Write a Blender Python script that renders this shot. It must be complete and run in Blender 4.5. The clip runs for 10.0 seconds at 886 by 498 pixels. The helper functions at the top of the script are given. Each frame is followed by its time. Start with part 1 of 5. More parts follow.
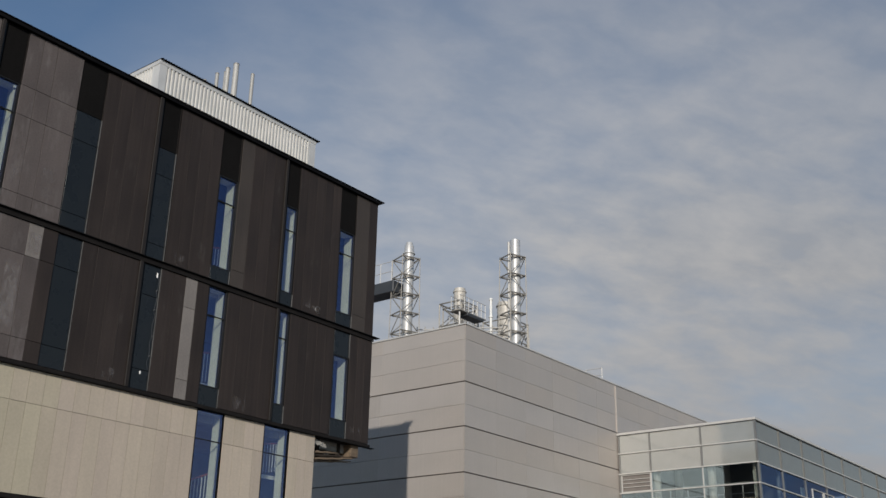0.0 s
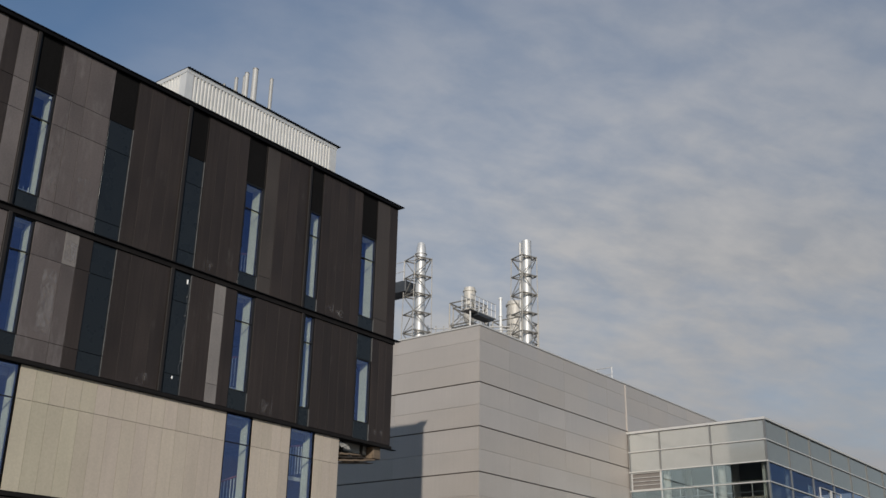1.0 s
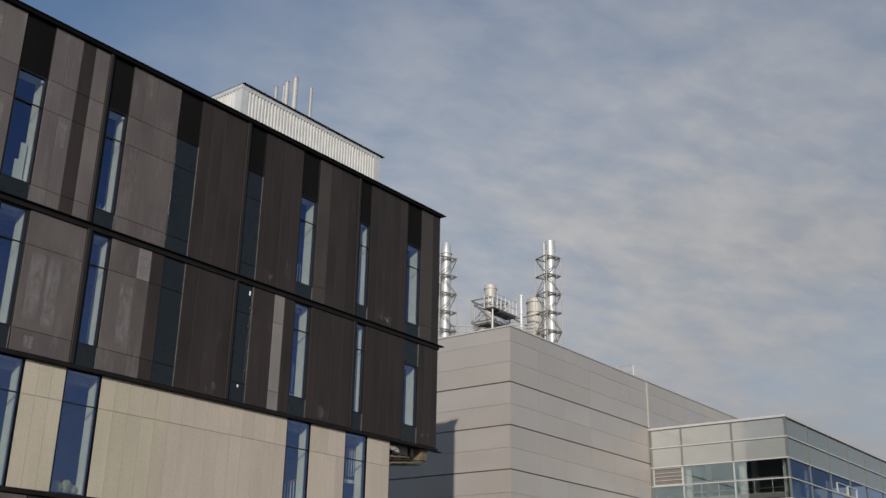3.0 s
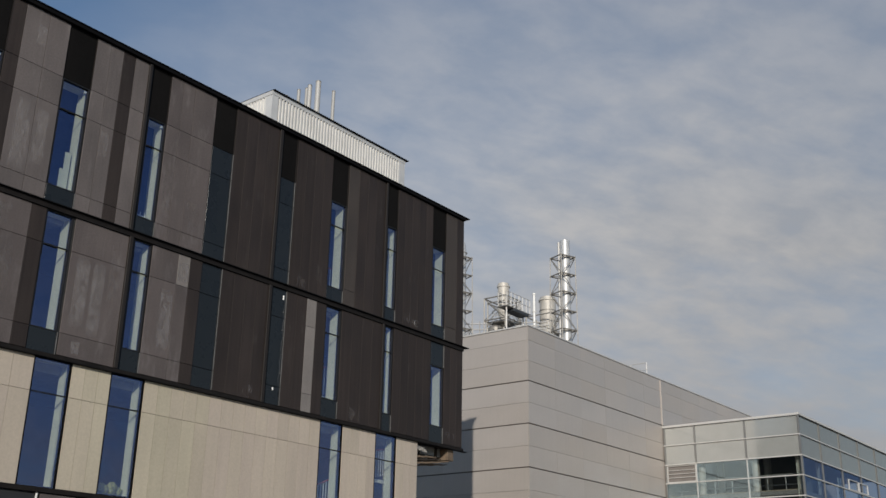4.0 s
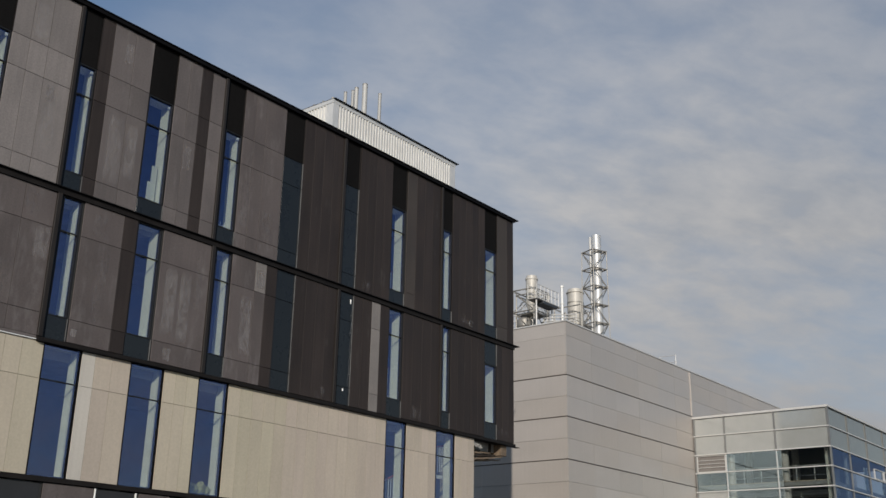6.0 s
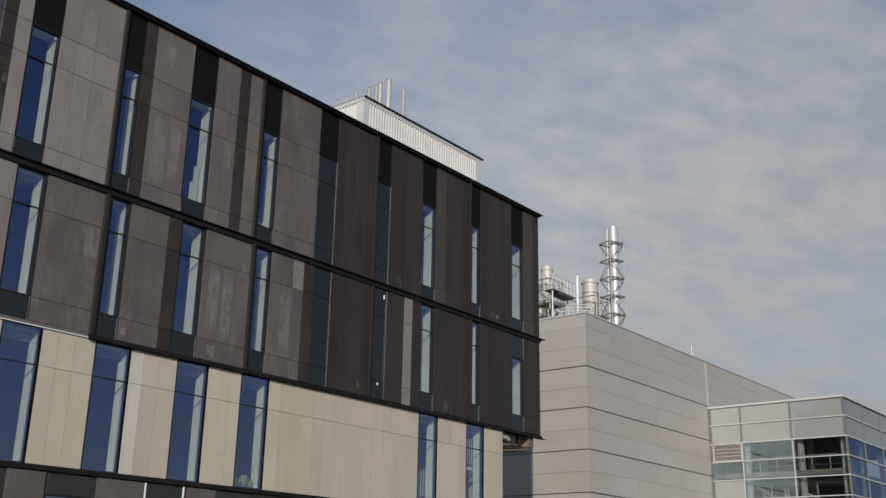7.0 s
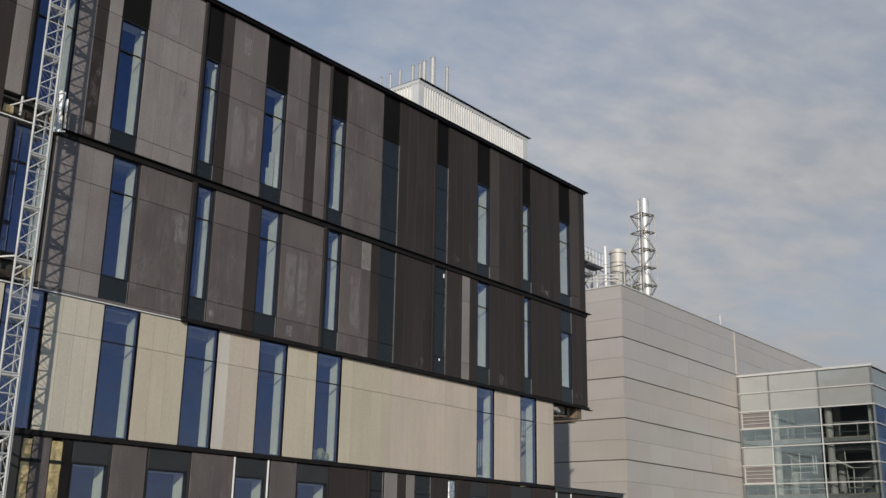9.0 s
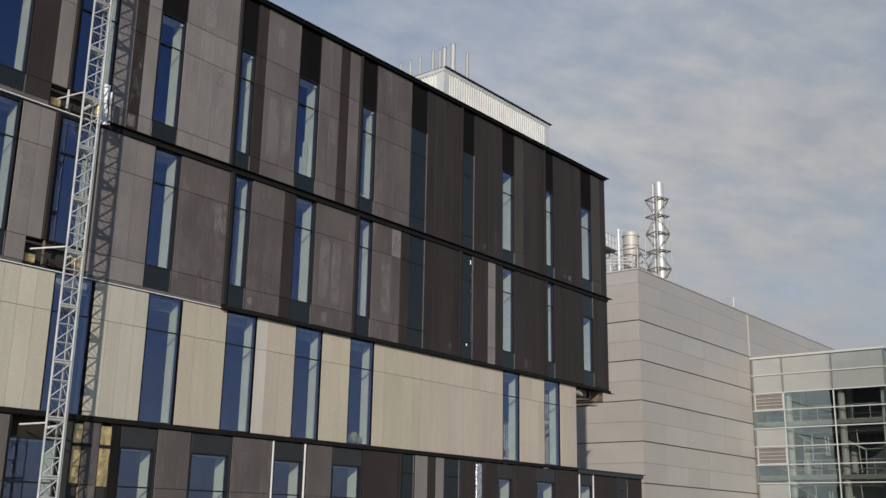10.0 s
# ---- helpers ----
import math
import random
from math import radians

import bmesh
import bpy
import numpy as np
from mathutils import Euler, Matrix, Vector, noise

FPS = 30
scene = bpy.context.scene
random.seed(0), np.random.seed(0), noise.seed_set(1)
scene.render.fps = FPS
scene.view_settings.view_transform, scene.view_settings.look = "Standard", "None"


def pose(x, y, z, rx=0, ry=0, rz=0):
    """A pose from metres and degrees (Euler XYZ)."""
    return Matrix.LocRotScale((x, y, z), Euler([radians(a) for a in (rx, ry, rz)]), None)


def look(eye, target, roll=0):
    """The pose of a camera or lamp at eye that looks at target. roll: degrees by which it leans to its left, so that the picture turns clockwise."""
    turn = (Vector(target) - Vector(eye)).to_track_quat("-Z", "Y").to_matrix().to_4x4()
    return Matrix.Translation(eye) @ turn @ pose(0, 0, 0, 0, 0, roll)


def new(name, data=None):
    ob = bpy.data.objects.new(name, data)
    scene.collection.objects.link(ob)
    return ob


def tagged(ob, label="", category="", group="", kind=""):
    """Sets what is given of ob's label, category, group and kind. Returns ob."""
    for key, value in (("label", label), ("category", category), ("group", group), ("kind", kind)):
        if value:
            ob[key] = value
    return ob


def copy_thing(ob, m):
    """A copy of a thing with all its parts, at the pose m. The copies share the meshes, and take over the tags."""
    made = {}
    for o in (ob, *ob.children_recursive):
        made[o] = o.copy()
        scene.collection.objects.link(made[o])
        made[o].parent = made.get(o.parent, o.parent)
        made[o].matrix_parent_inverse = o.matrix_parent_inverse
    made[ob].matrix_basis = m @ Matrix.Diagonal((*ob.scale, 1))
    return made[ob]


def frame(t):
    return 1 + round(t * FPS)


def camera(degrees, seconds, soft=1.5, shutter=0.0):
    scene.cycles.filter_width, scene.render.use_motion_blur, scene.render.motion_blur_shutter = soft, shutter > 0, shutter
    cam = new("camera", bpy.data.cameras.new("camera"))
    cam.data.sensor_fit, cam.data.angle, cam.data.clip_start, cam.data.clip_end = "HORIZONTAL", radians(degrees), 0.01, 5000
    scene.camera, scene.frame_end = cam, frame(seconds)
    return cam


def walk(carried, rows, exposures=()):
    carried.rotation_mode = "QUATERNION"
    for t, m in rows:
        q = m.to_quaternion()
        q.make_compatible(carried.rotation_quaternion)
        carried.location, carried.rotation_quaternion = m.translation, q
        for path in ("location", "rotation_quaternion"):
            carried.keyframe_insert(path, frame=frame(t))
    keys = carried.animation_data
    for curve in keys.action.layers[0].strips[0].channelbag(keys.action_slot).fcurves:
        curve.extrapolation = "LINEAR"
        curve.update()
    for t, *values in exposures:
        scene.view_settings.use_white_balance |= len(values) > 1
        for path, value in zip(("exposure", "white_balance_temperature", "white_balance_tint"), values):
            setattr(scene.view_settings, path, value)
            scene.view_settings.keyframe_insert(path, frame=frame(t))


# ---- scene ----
# ---- camera: a steady walk backwards along the street, the eye rising a little
cam = camera(46.0, 10.0, 1.5)
# seconds, x, y, z, tilt from straight down, heading, roll
PATH = [
    (0.0, -1.382, 3.182, 2.009, 111.277, 38.214, 1.065),
    (0.5, -1.457, 2.624, 2.083, 111.101, 38.213, 1.050),
    (1.0, -1.552, 2.053, 2.157, 110.943, 38.178, 1.113),
    (1.5, -1.663, 1.470, 2.231, 110.742, 38.100, 1.116),
    (2.0, -1.790, 0.877, 2.305, 110.557, 38.082, 1.111),
    (2.5, -1.931, 0.275, 2.379, 110.411, 38.029, 1.097),
    (4.0, -2.417, -1.566, 2.595, 109.876, 38.055, 1.099),
    (4.5, -2.595, -2.187, 2.664, 109.669, 38.044, 1.148),
    (5.0, -2.777, -2.807, 2.731, 109.464, 38.126, 1.161),
    (5.5, -2.963, -3.426, 2.796, 109.244, 38.165, 1.118),
    (7.0, -3.522, -5.261, 2.975, 108.219, 38.405, 1.042),
    (7.5, -3.702, -5.858, 3.028, 107.758, 38.458, 1.036),
    (8.0, -3.877, -6.447, 3.078, 107.201, 38.531, 1.017),
    (8.5, -4.045, -7.024, 3.124, 106.731, 38.562, 0.984),
    (9.0, -4.203, -7.589, 3.166, 106.179, 38.705, 1.016),
    (9.5, -4.351, -8.139, 3.203, 105.631, 38.747, 1.019),
    (10.0, -4.485, -8.673, 3.236, 105.067, 38.884, 1.027),
]
walk(cam, [(t, pose(x, y, z, tilt, 0, yaw) @ pose(0, 0, 0, 0, 0, roll)) for t, x, y, z, tilt, yaw, roll in PATH],
     exposures=[(0.0, 0.02), (2.5, 0.05), (5.0, 0.10), (7.5, 0.14), (10.0, 0.20)])

# ---- world, sun, exposure
SUN_WAY = Vector((-0.531, 0.771, -0.330)).normalized()      # the way the sunlight travels
SUN_UP = math.asin(-SUN_WAY.z)
SUN_TURN = math.atan2(-SUN_WAY.x, -SUN_WAY.y)
world = bpy.data.worlds.new("sky")
scene.world = world
world.use_nodes = True
wt = world.node_tree
wt.nodes.clear()


def wnode(kind, **values):
    n = wt.nodes.new(kind)
    for k, v in values.items():
        n.inputs[k].default_value = v
    return n


w_out = wnode("ShaderNodeOutputWorld")
w_bg = wnode("ShaderNodeBackground", Strength=0.094)
w_sky = wnode("ShaderNodeTexSky")
w_sky.sky_type, w_sky.sun_disc = "NISHITA", False
w_sky.sun_elevation, w_sky.sun_rotation = SUN_UP, SUN_TURN
w_sky.air_density, w_sky.dust_density, w_sky.ozone_density = 1.0, 0.4, 2.4
w_co = wnode("ShaderNodeTexCoord")
# thin high cloud: the dome is flattened so that the sheets draw together towards the horizon
w_sep = wnode("ShaderNodeSeparateXYZ")
w_up = wnode("ShaderNodeMath")
w_up.operation, w_up.inputs[1].default_value = "ADD", 0.30
w_dx, w_dy = wnode("ShaderNodeMath"), wnode("ShaderNodeMath")
w_dx.operation = w_dy.operation = "DIVIDE"
w_com = wnode("ShaderNodeCombineXYZ")
w_map = wnode("ShaderNodeMapping")
w_map.vector_type = "TEXTURE"
w_map.inputs["Rotation"].default_value = (0, 0, radians(54))
w_map.inputs["Scale"].default_value = (0.80, 0.56, 1.0)
w_big = wnode("ShaderNodeTexNoise", Scale=1.5, Detail=5.0, Roughness=0.55, Distortion=0.25)
w_fine = wnode("ShaderNodeTexNoise", Scale=8.0, Detail=6.0, Roughness=0.56, Distortion=0.15)
w_mixn = wnode("ShaderNodeMath")
w_mixn.operation = "MULTIPLY_ADD"
w_mixn.inputs[1].default_value, w_ramp = 0.45, wnode("ShaderNodeMapRange")
w_ramp.inputs["From Min"].default_value, w_ramp.inputs["From Max"].default_value = 0.50, 0.84
w_ramp.inputs["To Min"].default_value, w_ramp.inputs["To Max"].default_value = 0.72, 1.0
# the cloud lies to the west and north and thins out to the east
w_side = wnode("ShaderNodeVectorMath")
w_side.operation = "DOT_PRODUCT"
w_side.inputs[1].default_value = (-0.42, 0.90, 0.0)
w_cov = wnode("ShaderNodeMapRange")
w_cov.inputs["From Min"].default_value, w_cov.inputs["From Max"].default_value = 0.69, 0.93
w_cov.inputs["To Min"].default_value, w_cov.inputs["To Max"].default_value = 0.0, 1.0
w_fac = wnode("ShaderNodeMath")
w_fac.operation = "MULTIPLY"
w_mix = wnode("ShaderNodeMix")
w_mix.data_type = "RGBA"
w_tone = wnode("ShaderNodeMix")
w_tone.data_type = "RGBA"
w_tone.inputs["A"].default_value, w_tone.inputs["B"].default_value = (3.47, 3.64, 3.95, 1), (4.48, 4.46, 4.51, 1)
w_lift = wnode("ShaderNodeMapRange")
w_lift.inputs["From Min"].default_value, w_lift.inputs["From Max"].default_value = 0.34, 0.66
# the sheet is thicker and darker low in the north, thinner and brighter high in the west
w_high = wnode("ShaderNodeVectorMath")
w_high.operation = "DOT_PRODUCT"
w_high.inputs[1].default_value = (-0.70, 0.40, 0.59)
w_glow = wnode("ShaderNodeMapRange")
w_glow.inputs["From Min"].default_value, w_glow.inputs["From Max"].default_value = 0.68, 0.97
w_glow.inputs["To Min"].default_value, w_glow.inputs["To Max"].default_value = 0.89, 1.12
w_lit = wnode("ShaderNodeVectorMath")
w_lit.operation = "SCALE"
# the mottling fades into even haze towards the horizon
w_even = wnode("ShaderNodeMapRange")
w_even.inputs["From Min"].default_value, w_even.inputs["From Max"].default_value = 0.10, 0.34
w_even.inputs["To Min"].default_value = 0.25
w_off = wnode("ShaderNodeMath")
w_off.operation, w_off.inputs[1].default_value = "SUBTRACT", 0.42
w_soft = wnode("ShaderNodeMath")
w_soft.operation, w_soft.inputs[2].default_value = "MULTIPLY_ADD", 0.42
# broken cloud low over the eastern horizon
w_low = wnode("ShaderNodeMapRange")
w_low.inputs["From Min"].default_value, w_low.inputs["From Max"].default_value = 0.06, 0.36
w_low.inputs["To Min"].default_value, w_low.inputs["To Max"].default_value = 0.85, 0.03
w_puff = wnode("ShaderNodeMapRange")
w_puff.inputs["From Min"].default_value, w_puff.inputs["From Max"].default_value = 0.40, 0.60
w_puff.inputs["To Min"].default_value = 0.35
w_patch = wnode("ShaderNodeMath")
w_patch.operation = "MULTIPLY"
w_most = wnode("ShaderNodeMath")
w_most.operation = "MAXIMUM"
wl = wt.links.new
wl(w_co.outputs["Generated"], w_sep.inputs[0])
wl(w_sep.outputs["Z"], w_up.inputs[0])
wl(w_sep.outputs["X"], w_dx.inputs[0])
wl(w_up.outputs[0], w_dx.inputs[1])
wl(w_sep.outputs["Y"], w_dy.inputs[0])
wl(w_up.outputs[0], w_dy.inputs[1])
wl(w_dx.outputs[0], w_com.inputs["X"])
wl(w_dy.outputs[0], w_com.inputs["Y"])
wl(w_com.outputs[0], w_map.inputs["Vector"])
wl(w_map.outputs[0], w_big.inputs["Vector"])
wl(w_map.outputs[0], w_fine.inputs["Vector"])
wl(w_fine.outputs["Fac"], w_mixn.inputs[0])
wl(w_big.outputs["Fac"], w_mixn.inputs[2])
wl(w_mixn.outputs[0], w_ramp.inputs["Value"])
wl(w_co.outputs["Generated"], w_side.inputs[0])
wl(w_side.outputs["Value"], w_cov.inputs["Value"])
wl(w_ramp.outputs["Result"], w_fac.inputs[0])
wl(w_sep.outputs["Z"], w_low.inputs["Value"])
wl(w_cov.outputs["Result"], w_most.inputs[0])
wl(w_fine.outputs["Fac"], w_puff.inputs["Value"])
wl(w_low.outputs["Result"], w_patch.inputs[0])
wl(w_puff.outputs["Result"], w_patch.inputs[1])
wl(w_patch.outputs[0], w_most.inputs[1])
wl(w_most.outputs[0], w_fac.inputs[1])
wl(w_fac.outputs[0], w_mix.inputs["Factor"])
wl(w_sky.outputs[0], w_mix.inputs["A"])
wl(w_fine.outputs["Fac"], w_lift.inputs["Value"])
wl(w_lift.outputs["Result"], w_off.inputs[0])
wl(w_sep.outputs["Z"], w_even.inputs["Value"])
wl(w_off.outputs[0], w_soft.inputs[0])
wl(w_even.outputs["Result"], w_soft.inputs[1])
wl(w_soft.outputs[0], w_tone.inputs["Factor"])
wl(w_co.outputs["Generated"], w_high.inputs[0])
wl(w_high.outputs["Value"], w_glow.inputs["Value"])
wl(w_tone.outputs["Result"], w_lit.inputs[0])
wl(w_glow.outputs["Result"], w_lit.inputs["Scale"])
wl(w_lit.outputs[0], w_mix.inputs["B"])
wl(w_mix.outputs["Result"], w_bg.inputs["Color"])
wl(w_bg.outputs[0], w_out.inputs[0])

sun = new("sun", bpy.data.lights.new("sun", "SUN"))
sun.data.energy, sun.data.angle, sun.data.color = 2.95, radians(0.6), (1.0, 0.93, 0.83)
sun.matrix_world = look((40, -60, 60), Vector((40, -60, 60)) + SUN_WAY)


# ---- materials
def material(name, colour, rough=0.6, metal=0.0, vary=0.06, scale=(2.0, 2.0, 2.0), mottle=0.12, grain=60.0, bump=0.03,
             streak=0.0, stain=None, stain_at=(0.60, 0.72), coat=0.0, spec=0.5, ior=1.5, other=None, speck=0.06):
    """A painted, metal or mineral surface: tone from piece to piece, a broad mottle, fine grain, streaks and pale or dark stains."""
    m = bpy.data.materials.new(name)
    m.use_nodes = True
    nt = m.node_tree
    nodes, link = nt.nodes, nt.links.new
    bsdf = nodes["Principled BSDF"]
    bsdf.inputs["Roughness"].default_value, bsdf.inputs["Metallic"].default_value = rough, metal
    bsdf.inputs["Coat Weight"].default_value, bsdf.inputs["Specular IOR Level"].default_value = coat, spec
    bsdf.inputs["IOR"].default_value = ior
    co = nodes.new("ShaderNodeTexCoord")
    info = nodes.new("ShaderNodeObjectInfo")
    mp = nodes.new("ShaderNodeMapping")
    mp.inputs["Scale"].default_value = scale
    link(co.outputs["Object"], mp.inputs["Vector"])
    shift = nodes.new("ShaderNodeCombineXYZ")
    far = nodes.new("ShaderNodeMath")
    far.operation, far.inputs[1].default_value = "MULTIPLY", 37.0
    link(info.outputs["Random"], far.inputs[0])
    link(far.outputs[0], shift.inputs["X"])
    link(shift.outputs[0], mp.inputs["Location"])
    broad = nodes.new("ShaderNodeTexNoise")
    broad.inputs["Scale"].default_value, broad.inputs["Detail"].default_value = 1.0, 5.0
    link(mp.outputs[0], broad.inputs["Vector"])
    fine = nodes.new("ShaderNodeTexNoise")
    fine.inputs["Scale"].default_value, fine.inputs["Detail"].default_value = grain, 3.0
    link(co.outputs["Object"], fine.inputs["Vector"])

    def scaled(socket, low, high, a=0.0, b=1.0):
        r = nodes.new("ShaderNodeMapRange")
        r.inputs["From Min"].default_value, r.inputs["From Max"].default_value = a, b
        r.inputs["To Min"].default_value, r.inputs["To Max"].default_value = low, high
        link(socket, r.inputs["Value"])
        return r.outputs["Result"]

    def times(a, b):
        t = nodes.new("ShaderNodeMath")
        t.operation = "MULTIPLY"
        link(a, t.inputs[0])
        link(b, t.inputs[1])
        return t.outputs[0]

    tone = times(scaled(info.outputs["Random"], 1 - vary, 1 + vary), scaled(broad.outputs["Fac"], 1 - mottle, 1 + mottle, 0.3, 0.7))
    tone = times(tone, scaled(fine.outputs["Fac"], 1 - speck, 1 + speck, 0.3, 0.7))
    if streak:
        sm = nodes.new("ShaderNodeMapping")
        sm.inputs["Scale"].default_value = (9.0, 9.0, 0.22)
        link(co.outputs["Object"], sm.inputs["Vector"])
        st = nodes.new("ShaderNodeTexNoise")
        st.inputs["Scale"].default_value, st.inputs["Detail"].default_value = 1.0, 4.0
        link(sm.outputs[0], st.inputs["Vector"])
        tone = times(tone, scaled(st.outputs["Fac"], 1 - streak, 1 + streak, 0.3, 0.7))
    mul = nodes.new("ShaderNodeVectorMath")
    mul.operation = "SCALE"
    mul.inputs[0].default_value = colour
    if other:                   # the hue drifts from board to board
        hue = nodes.new("ShaderNodeMix")
        hue.data_type = "RGBA"
        hue.inputs["A"].default_value, hue.inputs["B"].default_value = (*colour, 1), (*other, 1)
        spin = nodes.new("ShaderNodeMath")
        spin.operation, spin.inputs[1].default_value = "MULTIPLY", 7.31
        wrap = nodes.new("ShaderNodeMath")
        wrap.operation = "FRACT"
        link(info.outputs["Random"], spin.inputs[0])
        link(spin.outputs[0], wrap.inputs[0])
        link(wrap.outputs[0], hue.inputs["Factor"])
        link(hue.outputs["Result"], mul.inputs[0])
    link(tone, mul.inputs["Scale"])
    out = mul.outputs[0]
    if stain:
        pm = nodes.new("ShaderNodeMapping")
        pm.inputs["Scale"].default_value = (2.1, 2.1, 0.7)
        pm.inputs["Location"].default_value = (3.1, 7.7, 1.3)
        link(co.outputs["Object"], pm.inputs["Vector"])
        patch = nodes.new("ShaderNodeTexNoise")
        patch.inputs["Scale"].default_value, patch.inputs["Detail"].default_value = 1.0, 2.0
        link(pm.outputs[0], patch.inputs["Vector"])
        rag = nodes.new("ShaderNodeTexNoise")
        rag.inputs["Scale"].default_value, rag.inputs["Detail"].default_value = 4.0, 8.0
        link(pm.outputs[0], rag.inputs["Vector"])
        amount = times(scaled(patch.outputs["Fac"], 0.0, 1.0, *stain_at), scaled(rag.outputs["Fac"], 0.0, 0.20, 0.38, 0.70))
        mx = nodes.new("ShaderNodeMix")
        mx.data_type = "RGBA"
        link(amount, mx.inputs["Factor"])
        link(out, mx.inputs["A"])
        mx.inputs["B"].default_value = (*stain, 1)
        out = mx.outputs["Result"]
    link(out, bsdf.inputs["Base Color"])
    link(scaled(broad.outputs["Fac"], max(rough - 0.08, 0.03), min(rough + 0.08, 1.0), 0.3, 0.7), bsdf.inputs["Roughness"])
    if bump:
        bp = nodes.new("ShaderNodeBump")
        bp.inputs["Strength"].default_value, bp.inputs["Distance"].default_value = bump * 10, 0.01
        link(fine.outputs["Fac"], bp.inputs["Height"])
        link(bp.outputs[0], bsdf.inputs["Normal"])
    return m


def glass(name, tint, least=0.10, gain=0.9, wave=0.004, sheen=(0.42, 0.48, 0.84)):
    """Clear coated glazing: see-through, with a Fresnel gloss and a faint waviness."""
    m = bpy.data.materials.new(name)
    m.use_nodes = True
    nt = m.node_tree
    nodes, link = nt.nodes, nt.links.new
    nodes.remove(nodes["Principled BSDF"])
    out = nodes["Material Output"]
    clear, gloss, mix, fre = (nodes.new(k) for k in ("ShaderNodeBsdfTransparent", "ShaderNodeBsdfGlossy", "ShaderNodeMixShader", "ShaderNodeLayerWeight"))
    clear.inputs["Color"].default_value = (*tint, 1)
    gloss.inputs["Roughness"].default_value = 0.01
    gloss.inputs["Color"].default_value = (*sheen, 1)
    fre.inputs["Blend"].default_value = 0.5
    power = nodes.new("ShaderNodeMath")
    power.operation, power.inputs[1].default_value = "POWER", 4.0
    link(fre.outputs["Facing"], power.inputs[0])
    ma = nodes.new("ShaderNodeMath")
    ma.operation, ma.inputs[1].default_value, ma.inputs[2].default_value, ma.use_clamp = "MULTIPLY_ADD", gain, least, True
    link(power.outputs[0], ma.inputs[0])
    link(ma.outputs[0], mix.inputs["Fac"])
    link(clear.outputs[0], mix.inputs[1])
    link(gloss.outputs[0], mix.inputs[2])
    link(mix.outputs[0], out.inputs["Surface"])
    co, ns, bp = nodes.new("ShaderNodeTexCoord"), nodes.new("ShaderNodeTexNoise"), nodes.new("ShaderNodeBump")
    ns.inputs["Scale"].default_value, ns.inputs["Detail"].default_value = 0.9, 0.0
    bp.inputs["Strength"].default_value, bp.inputs["Distance"].default_value = 0.5, wave
    link(co.outputs["Object"], ns.inputs["Vector"])
    link(ns.outputs["Fac"], bp.inputs["Height"])
    link(bp.outputs[0], gloss.inputs["Normal"])
    return m


